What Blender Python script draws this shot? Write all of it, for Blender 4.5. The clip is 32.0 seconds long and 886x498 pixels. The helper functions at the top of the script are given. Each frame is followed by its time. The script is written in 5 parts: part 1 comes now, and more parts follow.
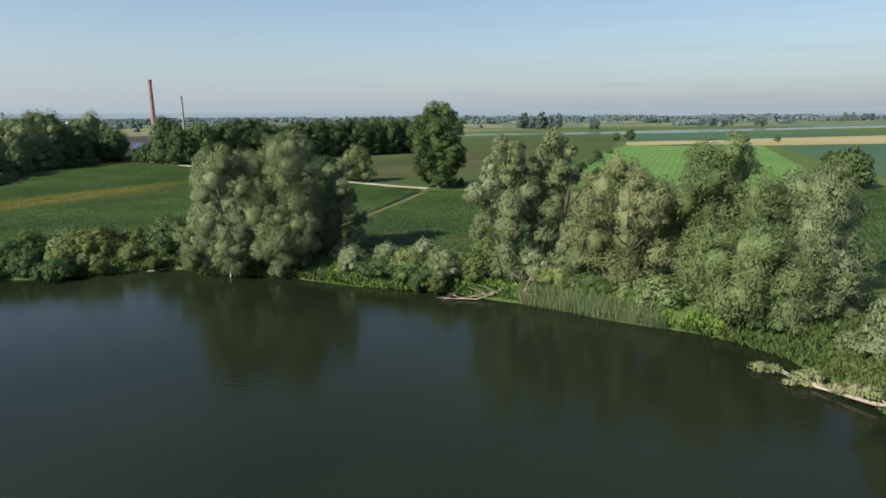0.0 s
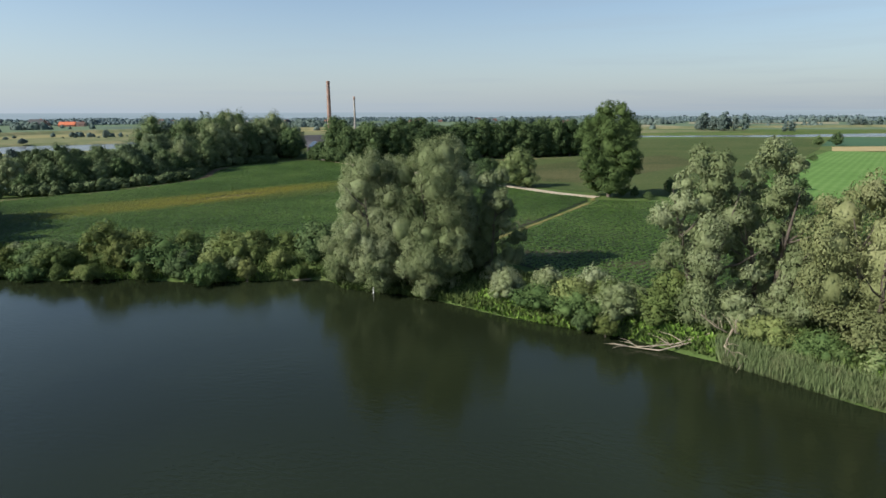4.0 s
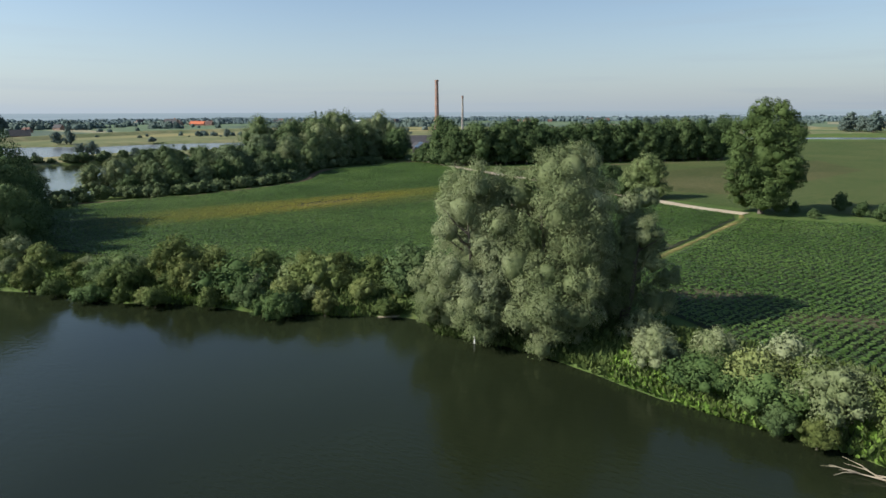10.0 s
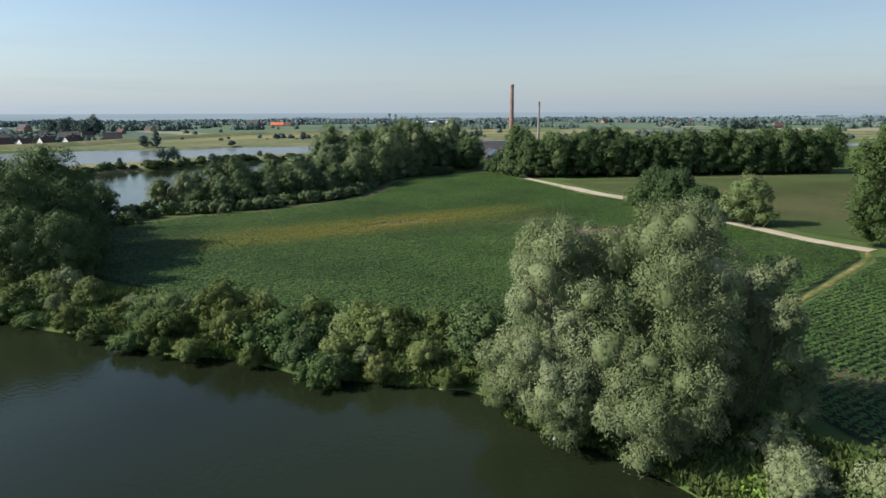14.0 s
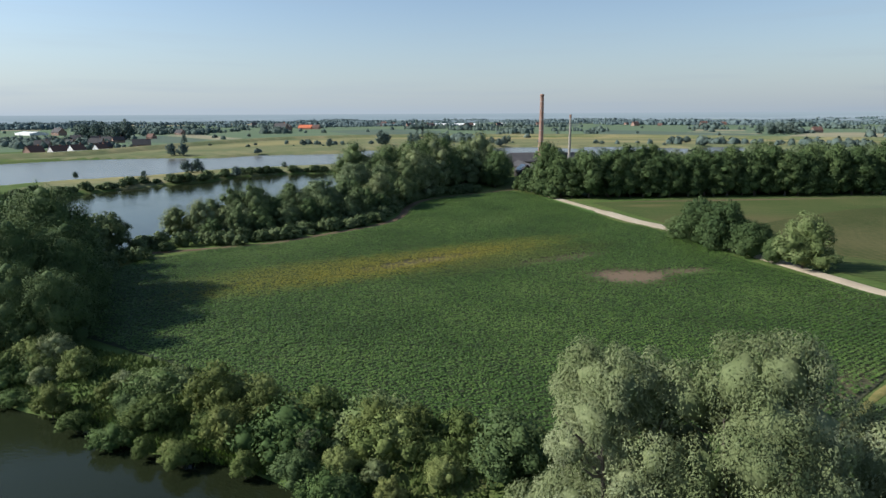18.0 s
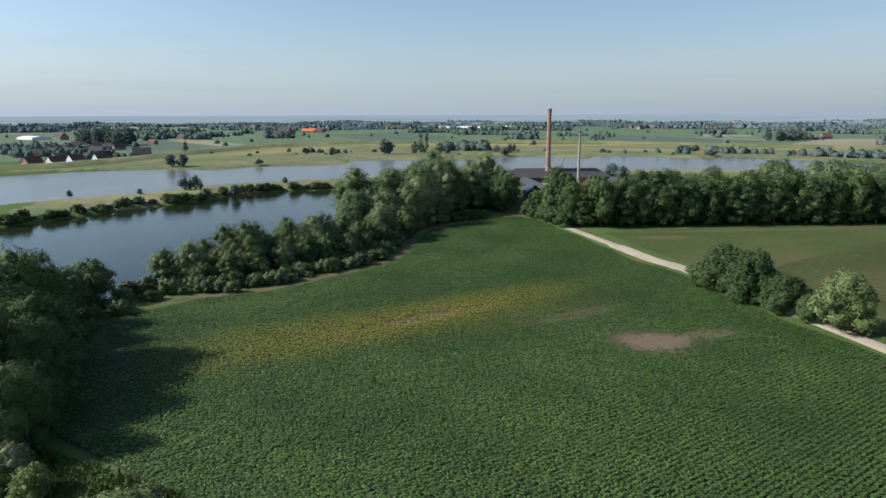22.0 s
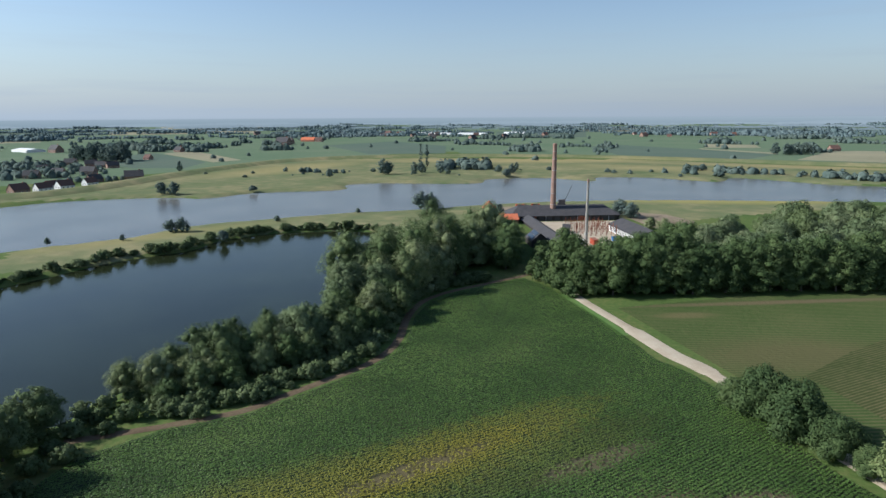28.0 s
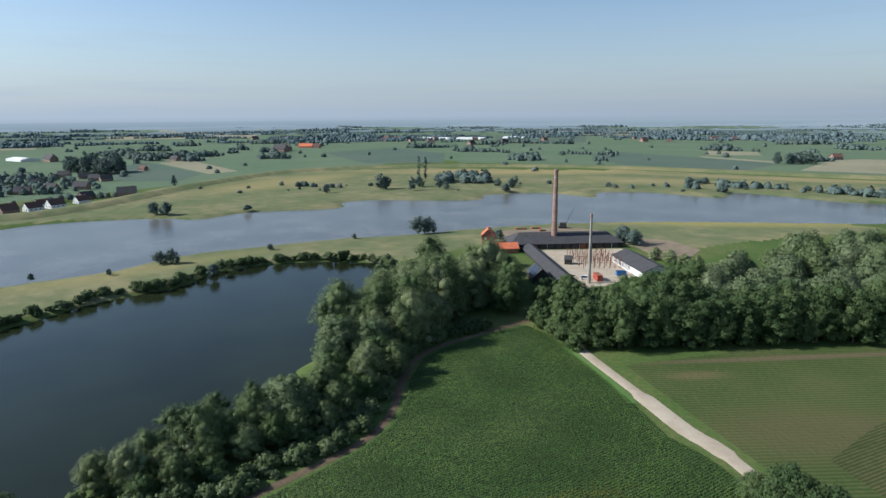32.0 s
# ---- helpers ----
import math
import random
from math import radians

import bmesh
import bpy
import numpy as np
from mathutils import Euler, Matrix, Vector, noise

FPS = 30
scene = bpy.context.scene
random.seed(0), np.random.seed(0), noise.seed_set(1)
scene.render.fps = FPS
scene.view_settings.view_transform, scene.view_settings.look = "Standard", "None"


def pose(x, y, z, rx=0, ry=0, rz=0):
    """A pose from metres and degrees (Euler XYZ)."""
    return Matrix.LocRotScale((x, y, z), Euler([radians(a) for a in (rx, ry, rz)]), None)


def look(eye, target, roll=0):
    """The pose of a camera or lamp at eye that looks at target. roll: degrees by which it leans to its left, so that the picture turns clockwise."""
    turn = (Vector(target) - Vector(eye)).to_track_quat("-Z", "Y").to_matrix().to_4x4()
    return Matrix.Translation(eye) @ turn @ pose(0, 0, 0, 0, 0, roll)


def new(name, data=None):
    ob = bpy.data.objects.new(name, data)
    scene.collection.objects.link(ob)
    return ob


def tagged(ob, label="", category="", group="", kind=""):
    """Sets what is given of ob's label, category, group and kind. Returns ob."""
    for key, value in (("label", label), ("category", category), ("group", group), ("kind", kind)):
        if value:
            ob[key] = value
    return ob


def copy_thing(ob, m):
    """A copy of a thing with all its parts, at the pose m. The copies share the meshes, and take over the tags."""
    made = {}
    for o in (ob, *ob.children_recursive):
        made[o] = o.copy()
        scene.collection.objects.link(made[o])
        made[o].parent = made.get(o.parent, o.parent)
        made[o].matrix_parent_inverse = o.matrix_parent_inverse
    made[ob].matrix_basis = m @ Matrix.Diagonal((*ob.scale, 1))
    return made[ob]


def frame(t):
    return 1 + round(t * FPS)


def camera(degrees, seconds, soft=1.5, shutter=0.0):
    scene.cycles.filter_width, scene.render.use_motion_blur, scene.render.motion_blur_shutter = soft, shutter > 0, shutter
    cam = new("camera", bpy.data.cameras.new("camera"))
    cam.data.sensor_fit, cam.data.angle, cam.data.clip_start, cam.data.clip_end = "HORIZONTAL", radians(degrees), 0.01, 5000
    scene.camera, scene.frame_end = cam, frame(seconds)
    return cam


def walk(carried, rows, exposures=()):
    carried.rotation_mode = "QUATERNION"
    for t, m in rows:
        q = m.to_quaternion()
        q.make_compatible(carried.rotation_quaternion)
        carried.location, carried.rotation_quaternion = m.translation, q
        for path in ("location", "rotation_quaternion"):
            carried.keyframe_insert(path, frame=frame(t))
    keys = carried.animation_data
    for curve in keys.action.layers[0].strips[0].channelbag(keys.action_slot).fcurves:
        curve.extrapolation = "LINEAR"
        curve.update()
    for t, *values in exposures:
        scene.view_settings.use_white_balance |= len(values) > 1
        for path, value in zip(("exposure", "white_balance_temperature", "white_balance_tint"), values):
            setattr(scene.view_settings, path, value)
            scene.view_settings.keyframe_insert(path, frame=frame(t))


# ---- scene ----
cam = camera(71.1, 32.0)
PATH = [
    (0, (2.886, -0.128, 21.825), (2.861, 1.826, 21.401), -0.4),
    (1, (2.962, 3.076, 21.706), (2.796, 5.023, 21.284), -0.4),
    (2, (2.624, 6.059, 21.787), (2.314, 7.989, 21.364), -0.4),
    (3, (1.927, 9.37, 21.892), (1.495, 11.276, 21.47), -0.3),
    (6, (-0.489, 17.205, 22.42), (-1.142, 19.048, 21.997), -0.4),
    (7, (-1.654, 19.877, 22.349), (-2.354, 21.703, 21.927), -0.4),
    (8, (-3.013, 23.105, 22.112), (-3.758, 24.913, 21.69), -0.3),
    (9, (-4.189, 25.785, 22.237), (-4.976, 27.574, 21.815), -0.3),
    (10, (-5.438, 28.749, 22.302), (-6.276, 30.515, 21.88), -0.3),
    (11, (-6.505, 31.573, 22.885), (-7.411, 33.306, 22.464), -0.3),
    (12, (-7.694, 34.034, 23.868), (-8.659, 35.735, 23.446), -0.3),
    (13, (-9.256, 36.657, 24.796), (-10.267, 38.33, 24.375), -0.3),
    (14, (-10.893, 39.144, 25.882), (-11.931, 40.801, 25.46), -0.3),
    (17, (-15.042, 45.986, 30.585), (-16.14, 47.604, 30.164), -0.3),
    (18, (-16.79, 48.709, 32.242), (-17.899, 50.319, 31.821), -0.3),
    (19, (-18.723, 51.346, 33.548), (-19.84, 52.951, 33.128), -0.3),
    (20, (-20.557, 53.577, 35.187), (-21.675, 55.181, 34.766), -0.3),
    (21, (-22.203, 56.166, 37.689), (-23.322, 57.769, 37.268), -0.3),
    (22, (-23.969, 58.315, 40.816), (-25.087, 59.918, 40.395), -0.2),
    (23, (-25.756, 60.998, 43.88), (-26.875, 62.601, 43.46), -0.3),
    (24, (-27.42, 63.477, 47.255), (-28.539, 65.08, 46.834), -0.2),
    (25, (-29.467, 66.568, 50.528), (-30.587, 68.171, 50.107), -0.2),
    (28, (-35.872, 76.909, 60.18), (-36.994, 78.51, 59.759), -0.3),
    (29, (-37.926, 80.366, 63.316), (-39.047, 81.968, 62.896), -0.3),
    (30, (-39.741, 82.625, 66.972), (-40.861, 84.228, 66.552), -0.3),
    (31, (-41.562, 84.308, 70.692), (-42.678, 85.913, 70.271), -0.3),
    (32, (-42.929, 88.06, 73.643), (-44.049, 89.663, 73.222), -0.4),
]
walk(cam, [(t, look(eye, target, roll)) for t, eye, target, roll in PATH], [(0, 0.4, 6300, 10), (14, 0.39, 6250, 10), (32, 0.28, 5850, 10)])

# ---- world, sun, exposure ----
SUN_DIR = Vector((-0.77, -0.63, 0.0)).normalized()      # where the sun stands, seen from above
SUN_ELEV = radians(34)
world = bpy.data.worlds.new("sky")
scene.world = world
world.use_nodes = True
wn, wl = world.node_tree.nodes, world.node_tree.links
sky = wn.new("ShaderNodeTexSky")
sky.sky_type = "NISHITA"
sky.sun_disc = False
sky.sun_elevation = SUN_ELEV
sky.sun_rotation = math.atan2(SUN_DIR.x, SUN_DIR.y)
sky.air_density, sky.dust_density, sky.ozone_density = 1.0, 0.6, 1.5
wl.new(sky.outputs[0], wn["Background"].inputs[0])
wn["Background"].inputs[1].default_value = 0.105
# summer haze towards the horizon, and thin streaks of high cloud, the same all round
veil = wn.new("ShaderNodeBackground")
veil.inputs[0].default_value, veil.inputs[1].default_value = (0.77, 0.89, 1.0, 1), 0.45
way, cut, rise, power = wn.new("ShaderNodeTexCoord"), wn.new("ShaderNodeSeparateXYZ"), wn.new("ShaderNodeMapRange"), wn.new("ShaderNodeMath")
wl.new(way.outputs["Generated"], cut.inputs[0])
wl.new(cut.outputs[2], rise.inputs[0])
rise.inputs[1].default_value, rise.inputs[2].default_value, rise.inputs[3].default_value, rise.inputs[4].default_value = 0.0, 0.5, 1.0, 0.0
power.operation, power.inputs[1].default_value = "POWER", 4.4
wl.new(rise.outputs[0], power.inputs[0])
stretch, streak, thin_cloud = wn.new("ShaderNodeMapping"), wn.new("ShaderNodeTexNoise"), wn.new("ShaderNodeMapRange")
stretch.inputs["Scale"].default_value = (2.5, 2.5, 38)
stretch.inputs["Rotation"].default_value = (0.05, 0.03, 0.4)
wl.new(way.outputs["Generated"], stretch.inputs[0])
wl.new(stretch.outputs[0], streak.inputs["Vector"])
streak.inputs["Scale"].default_value, streak.inputs["Detail"].default_value = 1.6, 5
wl.new(streak.outputs[0], thin_cloud.inputs[0])
thin_cloud.inputs[1].default_value, thin_cloud.inputs[2].default_value, thin_cloud.inputs[3].default_value, thin_cloud.inputs[4].default_value = 0.5, 0.85, 0.0, 0.16
more, veiled = wn.new("ShaderNodeMath"), wn.new("ShaderNodeMixShader")
more.operation, more.use_clamp = "ADD", True
wl.new(power.outputs[0], more.inputs[0])
wl.new(thin_cloud.outputs[0], more.inputs[1])
wl.new(more.outputs[0], veiled.inputs[0])
wl.new(wn["Background"].outputs[0], veiled.inputs[1])
wl.new(veil.outputs[0], veiled.inputs[2])
# below the eye's level the veil passes into hazy land
low, land_haze, ground_mix = wn.new("ShaderNodeMapRange"), wn.new("ShaderNodeBackground"), wn.new("ShaderNodeMixShader")
wl.new(cut.outputs[2], low.inputs[0])
low.inputs[1].default_value, low.inputs[2].default_value, low.inputs[3].default_value, low.inputs[4].default_value = -0.016, 0.0, 1.0, 0.0
land_haze.inputs[0].default_value, land_haze.inputs[1].default_value = (0.25, 0.31, 0.35, 1), 1.0
wl.new(low.outputs[0], ground_mix.inputs[0])
wl.new(veiled.outputs[0], ground_mix.inputs[1])
wl.new(land_haze.outputs[0], ground_mix.inputs[2])
wl.new(ground_mix.outputs[0], wn["World Output"].inputs[0])
# the haze is brighter on the sun's side
toward, glow = wn.new("ShaderNodeVectorMath"), wn.new("ShaderNodeMapRange")
toward.operation = "DOT_PRODUCT"
toward.inputs[1].default_value = SUN_DIR
wl.new(way.outputs["Generated"], toward.inputs[0])
wl.new(toward.outputs["Value"], glow.inputs[0])
glow.inputs[1].default_value, glow.inputs[2].default_value, glow.inputs[3].default_value, glow.inputs[4].default_value = -1.0, 0.6, 0.365, 0.49
wl.new(glow.outputs[0], veil.inputs[1])
air = wn.new("ShaderNodeMapRange")
wl.new(toward.outputs["Value"], air.inputs[0])
air.inputs[1].default_value, air.inputs[2].default_value, air.inputs[3].default_value, air.inputs[4].default_value = -1.0, 0.5, 0.086, 0.113
wl.new(air.outputs[0], wn["Background"].inputs[1])
sun = new("sun", bpy.data.lights.new("sun", "SUN"))
sun.data.energy, sun.data.angle, sun.data.color = 5.0, radians(0.6), (1.0, 0.95, 0.86)
sun.matrix_world = look((SUN_DIR * math.cos(SUN_ELEV) + Vector((0, 0, math.sin(SUN_ELEV)))) * 300, (0, 0, 0))


# ---- materials ----
def material(name, colors, scale=1.0, fine=8.0, rough=0.8, bump=0.0, metal=0.0, spec=0.3, island=0.0, objrand=0.0,
             thin=0.0, coords="pos", stripes=None, patches=()):
    """Colour ramp over noise at two scales, with piece or object variation and fine relief."""
    m = bpy.data.materials.new(name)
    m.use_nodes = True
    n, l = m.node_tree.nodes, m.node_tree.links
    b = n["Principled BSDF"]
    b.inputs["Roughness"].default_value = rough
    b.inputs["Metallic"].default_value = metal
    b.inputs["Specular IOR Level"].default_value = spec
    geo = n.new("ShaderNodeNewGeometry")
    big, small = n.new("ShaderNodeTexNoise"), n.new("ShaderNodeTexNoise")
    if coords == "pos":
        src = geo.outputs["Position"]
    else:
        src = n.new("ShaderNodeTexCoord").outputs["Object"]
    for t, s in ((big, scale), (small, fine)):
        t.inputs["Scale"].default_value = s
        t.inputs["Detail"].default_value = 4
        l.new(src, t.inputs["Vector"])
    add = n.new("ShaderNodeMath")
    add.operation = "MULTIPLY_ADD"
    add.inputs[1].default_value = 0.6
    l.new(big.outputs[0], add.inputs[0])
    half = n.new("ShaderNodeMath")
    half.operation = "MULTIPLY"
    half.inputs[1].default_value = 0.4
    l.new(small.outputs[0], half.inputs[0])
    l.new(half.outputs[0], add.inputs[2])
    fac = add.outputs[0]
    for amount, out in ((island, geo.outputs["Random Per Island"]),
                        (objrand, n.new("ShaderNodeObjectInfo").outputs["Random"] if objrand else None)):
        if amount:
            ma = n.new("ShaderNodeMath")
            ma.operation = "MULTIPLY_ADD"
            ma.inputs[1].default_value = amount
            sub = n.new("ShaderNodeMath")
            sub.operation = "SUBTRACT"
            sub.inputs[1].default_value = amount * 0.5
            l.new(out, ma.inputs[0])
            l.new(fac, sub.inputs[0])
            l.new(sub.outputs[0], ma.inputs[2])
            fac = ma.outputs[0]
    if stripes:
        turn, width, amount = stripes
        mp, wv, ms = n.new("ShaderNodeMapping"), n.new("ShaderNodeTexWave"), n.new("ShaderNodeMath")
        mp.inputs["Rotation"].default_value = (0, 0, -turn)
        l.new(src, mp.inputs[0])
        l.new(mp.outputs[0], wv.inputs["Vector"])
        wv.bands_direction = "Y"
        wv.inputs["Scale"].default_value = 0.314 / width
        wv.inputs["Distortion"].default_value = 0.6
        ms.operation, ms.inputs[1].default_value = "MULTIPLY_ADD", amount
        l.new(wv.outputs["Fac"], ms.inputs[0])
        l.new(fac, ms.inputs[2])
        lower = n.new("ShaderNodeMath")
        lower.operation, lower.inputs[1].default_value = "SUBTRACT", amount / 2
        l.new(ms.outputs[0], lower.inputs[0])
        fac = lower.outputs[0]
    ramp = n.new("ShaderNodeValToRGB")
    el = ramp.color_ramp.elements
    el[0].position, el[1].position = 0.3, 0.7
    el[0].color, el[1].color = (*colors[0], 1), (*colors[-1], 1)
    for i, c in enumerate(colors[1:-1], 1):
        e = el.new(0.3 + 0.4 * i / (len(colors) - 1))
        e.color = (*c, 1)
    l.new(fac, ramp.inputs[0])
    tint = ramp.outputs[0]
    for ex, ey, ea, eb, et, strength, colour in patches:
        mp, ln, soft = n.new("ShaderNodeMapping"), n.new("ShaderNodeVectorMath"), n.new("ShaderNodeMapRange")
        mp.vector_type = "TEXTURE"
        mp.inputs["Location"].default_value = (ex, ey, LAND)
        mp.inputs["Rotation"].default_value = (0, 0, et)
        mp.inputs["Scale"].default_value = (ea, eb, 50)
        l.new(geo.outputs["Position"], mp.inputs[0])
        ln.operation = "LENGTH"
        l.new(mp.outputs[0], ln.inputs[0])
        wob = n.new("ShaderNodeMath")
        wob.operation, wob.inputs[1].default_value = "MULTIPLY_ADD", 1.1
        l.new(small.outputs[0], wob.inputs[0])
        l.new(ln.outputs["Value"], wob.inputs[2])
        l.new(wob.outputs[0], soft.inputs[0])
        soft.inputs[1].default_value, soft.inputs[2].default_value, soft.inputs[3].default_value, soft.inputs[4].default_value = 1.0, 1.75, strength, 0.0
        mx = n.new("ShaderNodeMixRGB")
        mx.inputs[2].default_value = (*colour, 1)
        l.new(soft.outputs[0], mx.inputs[0])
        l.new(tint, mx.inputs[1])
        tint = mx.outputs[0]
    l.new(tint, b.inputs["Base Color"])
    if bump:
        bp = n.new("ShaderNodeBump")
        bp.inputs["Strength"].default_value = bump
        bp.inputs["Distance"].default_value = 0.3 / fine
        l.new(small.outputs[0], bp.inputs["Height"])
        l.new(bp.outputs[0], b.inputs["Normal"])
    if thin:
        tr, mix = n.new("ShaderNodeBsdfTranslucent"), n.new("ShaderNodeMixShader")
        mix.inputs[0].default_value = thin
        l.new(tint, tr.inputs[0])
        l.new(b.outputs[0], mix.inputs[1])
        l.new(tr.outputs[0], mix.inputs[2])
        l.new(mix.outputs[0], n["Material Output"].inputs[0])
    return m


def water_material(name, color, rough, ripple, scale, shine):
    m = bpy.data.materials.new(name)
    m.use_nodes = True
    n, l = m.node_tree.nodes, m.node_tree.links
    b = n["Principled BSDF"]
    b.inputs["Roughness"].default_value = rough
    b.inputs["IOR"].default_value = 1.33
    b.inputs["Specular IOR Level"].default_value = shine
    geo = n.new("ShaderNodeNewGeometry")
    blot, ramp = n.new("ShaderNodeTexNoise"), n.new("ShaderNodeValToRGB")
    blot.inputs["Scale"].default_value = 0.03
    l.new(geo.outputs["Position"], blot.inputs["Vector"])
    ramp.color_ramp.elements[0].position, ramp.color_ramp.elements[1].position = 0.35, 0.65
    ramp.color_ramp.elements[0].color = (*[c * 0.8 for c in color], 1)
    ramp.color_ramp.elements[1].color = (*[c * 1.2 for c in color], 1)
    l.new(blot.outputs[0], ramp.inputs[0])
    l.new(ramp.outputs[0], b.inputs["Base Color"])
    mapping = n.new("ShaderNodeMapping")
    mapping.inputs["Scale"].default_value = (1.0, 2.2, 1.0)
    mapping.inputs["Rotation"].default_value = (0, 0, 0.6)
    l.new(geo.outputs["Position"], mapping.inputs[0])
    wave = n.new("ShaderNodeTexNoise")
    wave.inputs["Scale"].default_value, wave.inputs["Detail"].default_value = scale, 3
    l.new(mapping.outputs[0], wave.inputs["Vector"])
    gust = n.new("ShaderNodeTexNoise")
    gust.inputs["Scale"].default_value = 0.06
    l.new(geo.outputs["Position"], gust.inputs["Vector"])
    mul = n.new("ShaderNodeMath")
    mul.operation = "MULTIPLY"
    l.new(wave.outputs[0], mul.inputs[0])
    l.new(gust.outputs[0], mul.inputs[1])
    bp = n.new("ShaderNodeBump")
    bp.inputs["Strength"].default_value, bp.inputs["Distance"].default_value = ripple, 0.2
    l.new(mul.outputs[0], bp.inputs["Height"])
    l.new(bp.outputs[0], b.inputs["Normal"])
    return m


M = {}
LAND = 1.7
ROWS = math.atan2(0.93, 0.37)
YELLOW = [(-95, 150, 44, 9, 1.19, 0.95, (0.25, 0.225, 0.030)), (-108, 134, 26, 7, 1.1, 0.7, (0.21, 0.21, 0.035)), (-78, 164, 30, 6, 1.2, 0.4, (0.16, 0.16, 0.035))]
EARTH = [(-53, 164, 9, 7, 0.5, 1.0, (0.15, 0.105, 0.065)), (-46, 173, 9, 3, 0.9, 0.7, (0.15, 0.11, 0.065)), (-70, 171, 14, 3, 1.1, 0.6, (0.14, 0.105, 0.06)),
         (-94, 152, 18, 3, 1.19, 0.6, (0.15, 0.11, 0.05)), (-18, 126, 12, 3, 1.2, 0.4, (0.16, 0.115, 0.07)), (-8, 104, 8, 3, 0.4, 0.35, (0.17, 0.12, 0.07)), (6, 100, 7, 3, 0.3, 0.35, (0.17, 0.12, 0.07))]
STRAW = [(-430, 810, 210, 45, 0.55, 0.7, (0.33, 0.26, 0.12)), (-590, 560, 45, 120, 0.1, 0.6, (0.30, 0.25, 0.11)), (-230, 780, 120, 40, 0.1, 0.5, (0.30, 0.25, 0.12)), (-120, 535, 110, 16, 0.5, 0.7, (0.30, 0.26, 0.09)), (-330, 240, 12, 80, -0.25, 0.45, (0.28, 0.24, 0.10)), (-100, 880, 160, 22, 0.15, 0.6, (0.32, 0.25, 0.12))]
M["grass"] = material("rough_grass", [(0.055, 0.092, 0.025), (0.085, 0.125, 0.036), (0.155, 0.15, 0.06)], 0.03, 0.6, 0.95, 0.5, spec=0.05, patches=[(47, 72, 10, 4.5, 1.0, 0.75, (0.17, 0.11, 0.05)), (38, 50, 5, 3, 1.0, 0.5, (0.15, 0.13, 0.05))])
M["meadow"] = material("meadow_grass", [(0.095, 0.13, 0.055), (0.155, 0.165, 0.08), (0.28, 0.235, 0.125)], 0.02, 0.1, 0.95, 0.4, spec=0.05, patches=STRAW)
M["soil"] = material("crop_soil", [(0.021, 0.0338, 0.012), (0.03, 0.045, 0.0165), (0.0525, 0.0525, 0.0263)], 0.04, 1.5, 0.95, 0.6, patches=EARTH)
# green with some blue-grey haze of distance put in
M["field_green"] = material("field_green", [(0.09, 0.15, 0.065), (0.11, 0.17, 0.078), (0.14, 0.185, 0.09)], 0.01, 0.1, 0.95, 0.3, spec=0.05)
M["field_bright"] = material("field_bright", [(0.095, 0.175, 0.045), (0.12, 0.215, 0.055), (0.16, 0.25, 0.075)], 0.02, 0.3, 0.95, 0.3, spec=0.05, stripes=(math.atan2(0.9, 0.35), 2.6, 0.16))
# dark crop green, its blue raised to paint in distance haze
M["field_dark"] = material("field_dark", [(0.05, 0.105, 0.058), (0.065, 0.12, 0.065), (0.08, 0.135, 0.072)], 0.01, 0.1, 0.95, 0.3, spec=0.05)
# distant fields: haze is mixed into these base colours, paler and greyer
M["far_pasture_hazed"] = material("far_pasture_hazed", [(0.1, 0.147, 0.0864), (0.12, 0.166, 0.0972), (0.15, 0.179, 0.113)], 0.008, 0.1, 0.95, 0.3, spec=0.05)
M["far_crop_hazed"] = material("far_crop_hazed", [(0.085, 0.12, 0.0893), (0.1, 0.134, 0.0998), (0.12, 0.144, 0.105)], 0.008, 0.1, 0.95, 0.3, spec=0.05)
M["far_stubble_hazed"] = material("far_stubble_hazed", [(0.22, 0.205, 0.13), (0.26, 0.24, 0.155), (0.30, 0.27, 0.17)], 0.008, 0.1, 0.95, 0.3, spec=0.05)
M["verge"] = material("fresh_verge_grass", [(0.075, 0.14, 0.03), (0.10, 0.18, 0.04), (0.14, 0.21, 0.06)], 0.1, 1.0, 0.95, 0.4)
M["field_rows"] = material("stubble_rows", [(0.043, 0.058, 0.019), (0.066, 0.075, 0.028), (0.12, 0.108, 0.05)], 0.03, 0.6, 0.95, 0.7, spec=0.05, stripes=(math.atan2(0.86, 0.5), 0.9, 0.30))
M["field_straw"] = material("field_straw", [(0.28, 0.22, 0.10), (0.36, 0.29, 0.14), (0.42, 0.35, 0.18)], 0.01, 0.3, 0.95, 0.3, spec=0.05)
M["field_olive"] = material("field_olive", [(0.046, 0.073, 0.021), (0.066, 0.092, 0.030), (0.102, 0.106, 0.043)], 0.03, 0.9, 0.95, 0.8, spec=0.05, stripes=(math.atan2(0.6, 0.8), 1.3, 0.34), patches=[(-45, 245, 30, 14, 0.6, 0.55, (0.125, 0.10, 0.05)), (-54, 294.5, 55, 2.0, 0.69, 0.8, (0.14, 0.105, 0.065)), (-78, 262, 10, 3, 0.7, 0.6, (0.15, 0.12, 0.06))])
M["dry_grass"] = material("dry_straw_grass", [(0.075, 0.11, 0.03), (0.19, 0.165, 0.06), (0.34, 0.27, 0.12)], 0.12, 0.7, 0.95, 0.5, spec=0.05)
M["gravel"] = material("pale_gravel", [(0.342, 0.27, 0.189), (0.423, 0.351, 0.252), (0.495, 0.423, 0.315)], 0.2, 3, 0.95, 0.4)
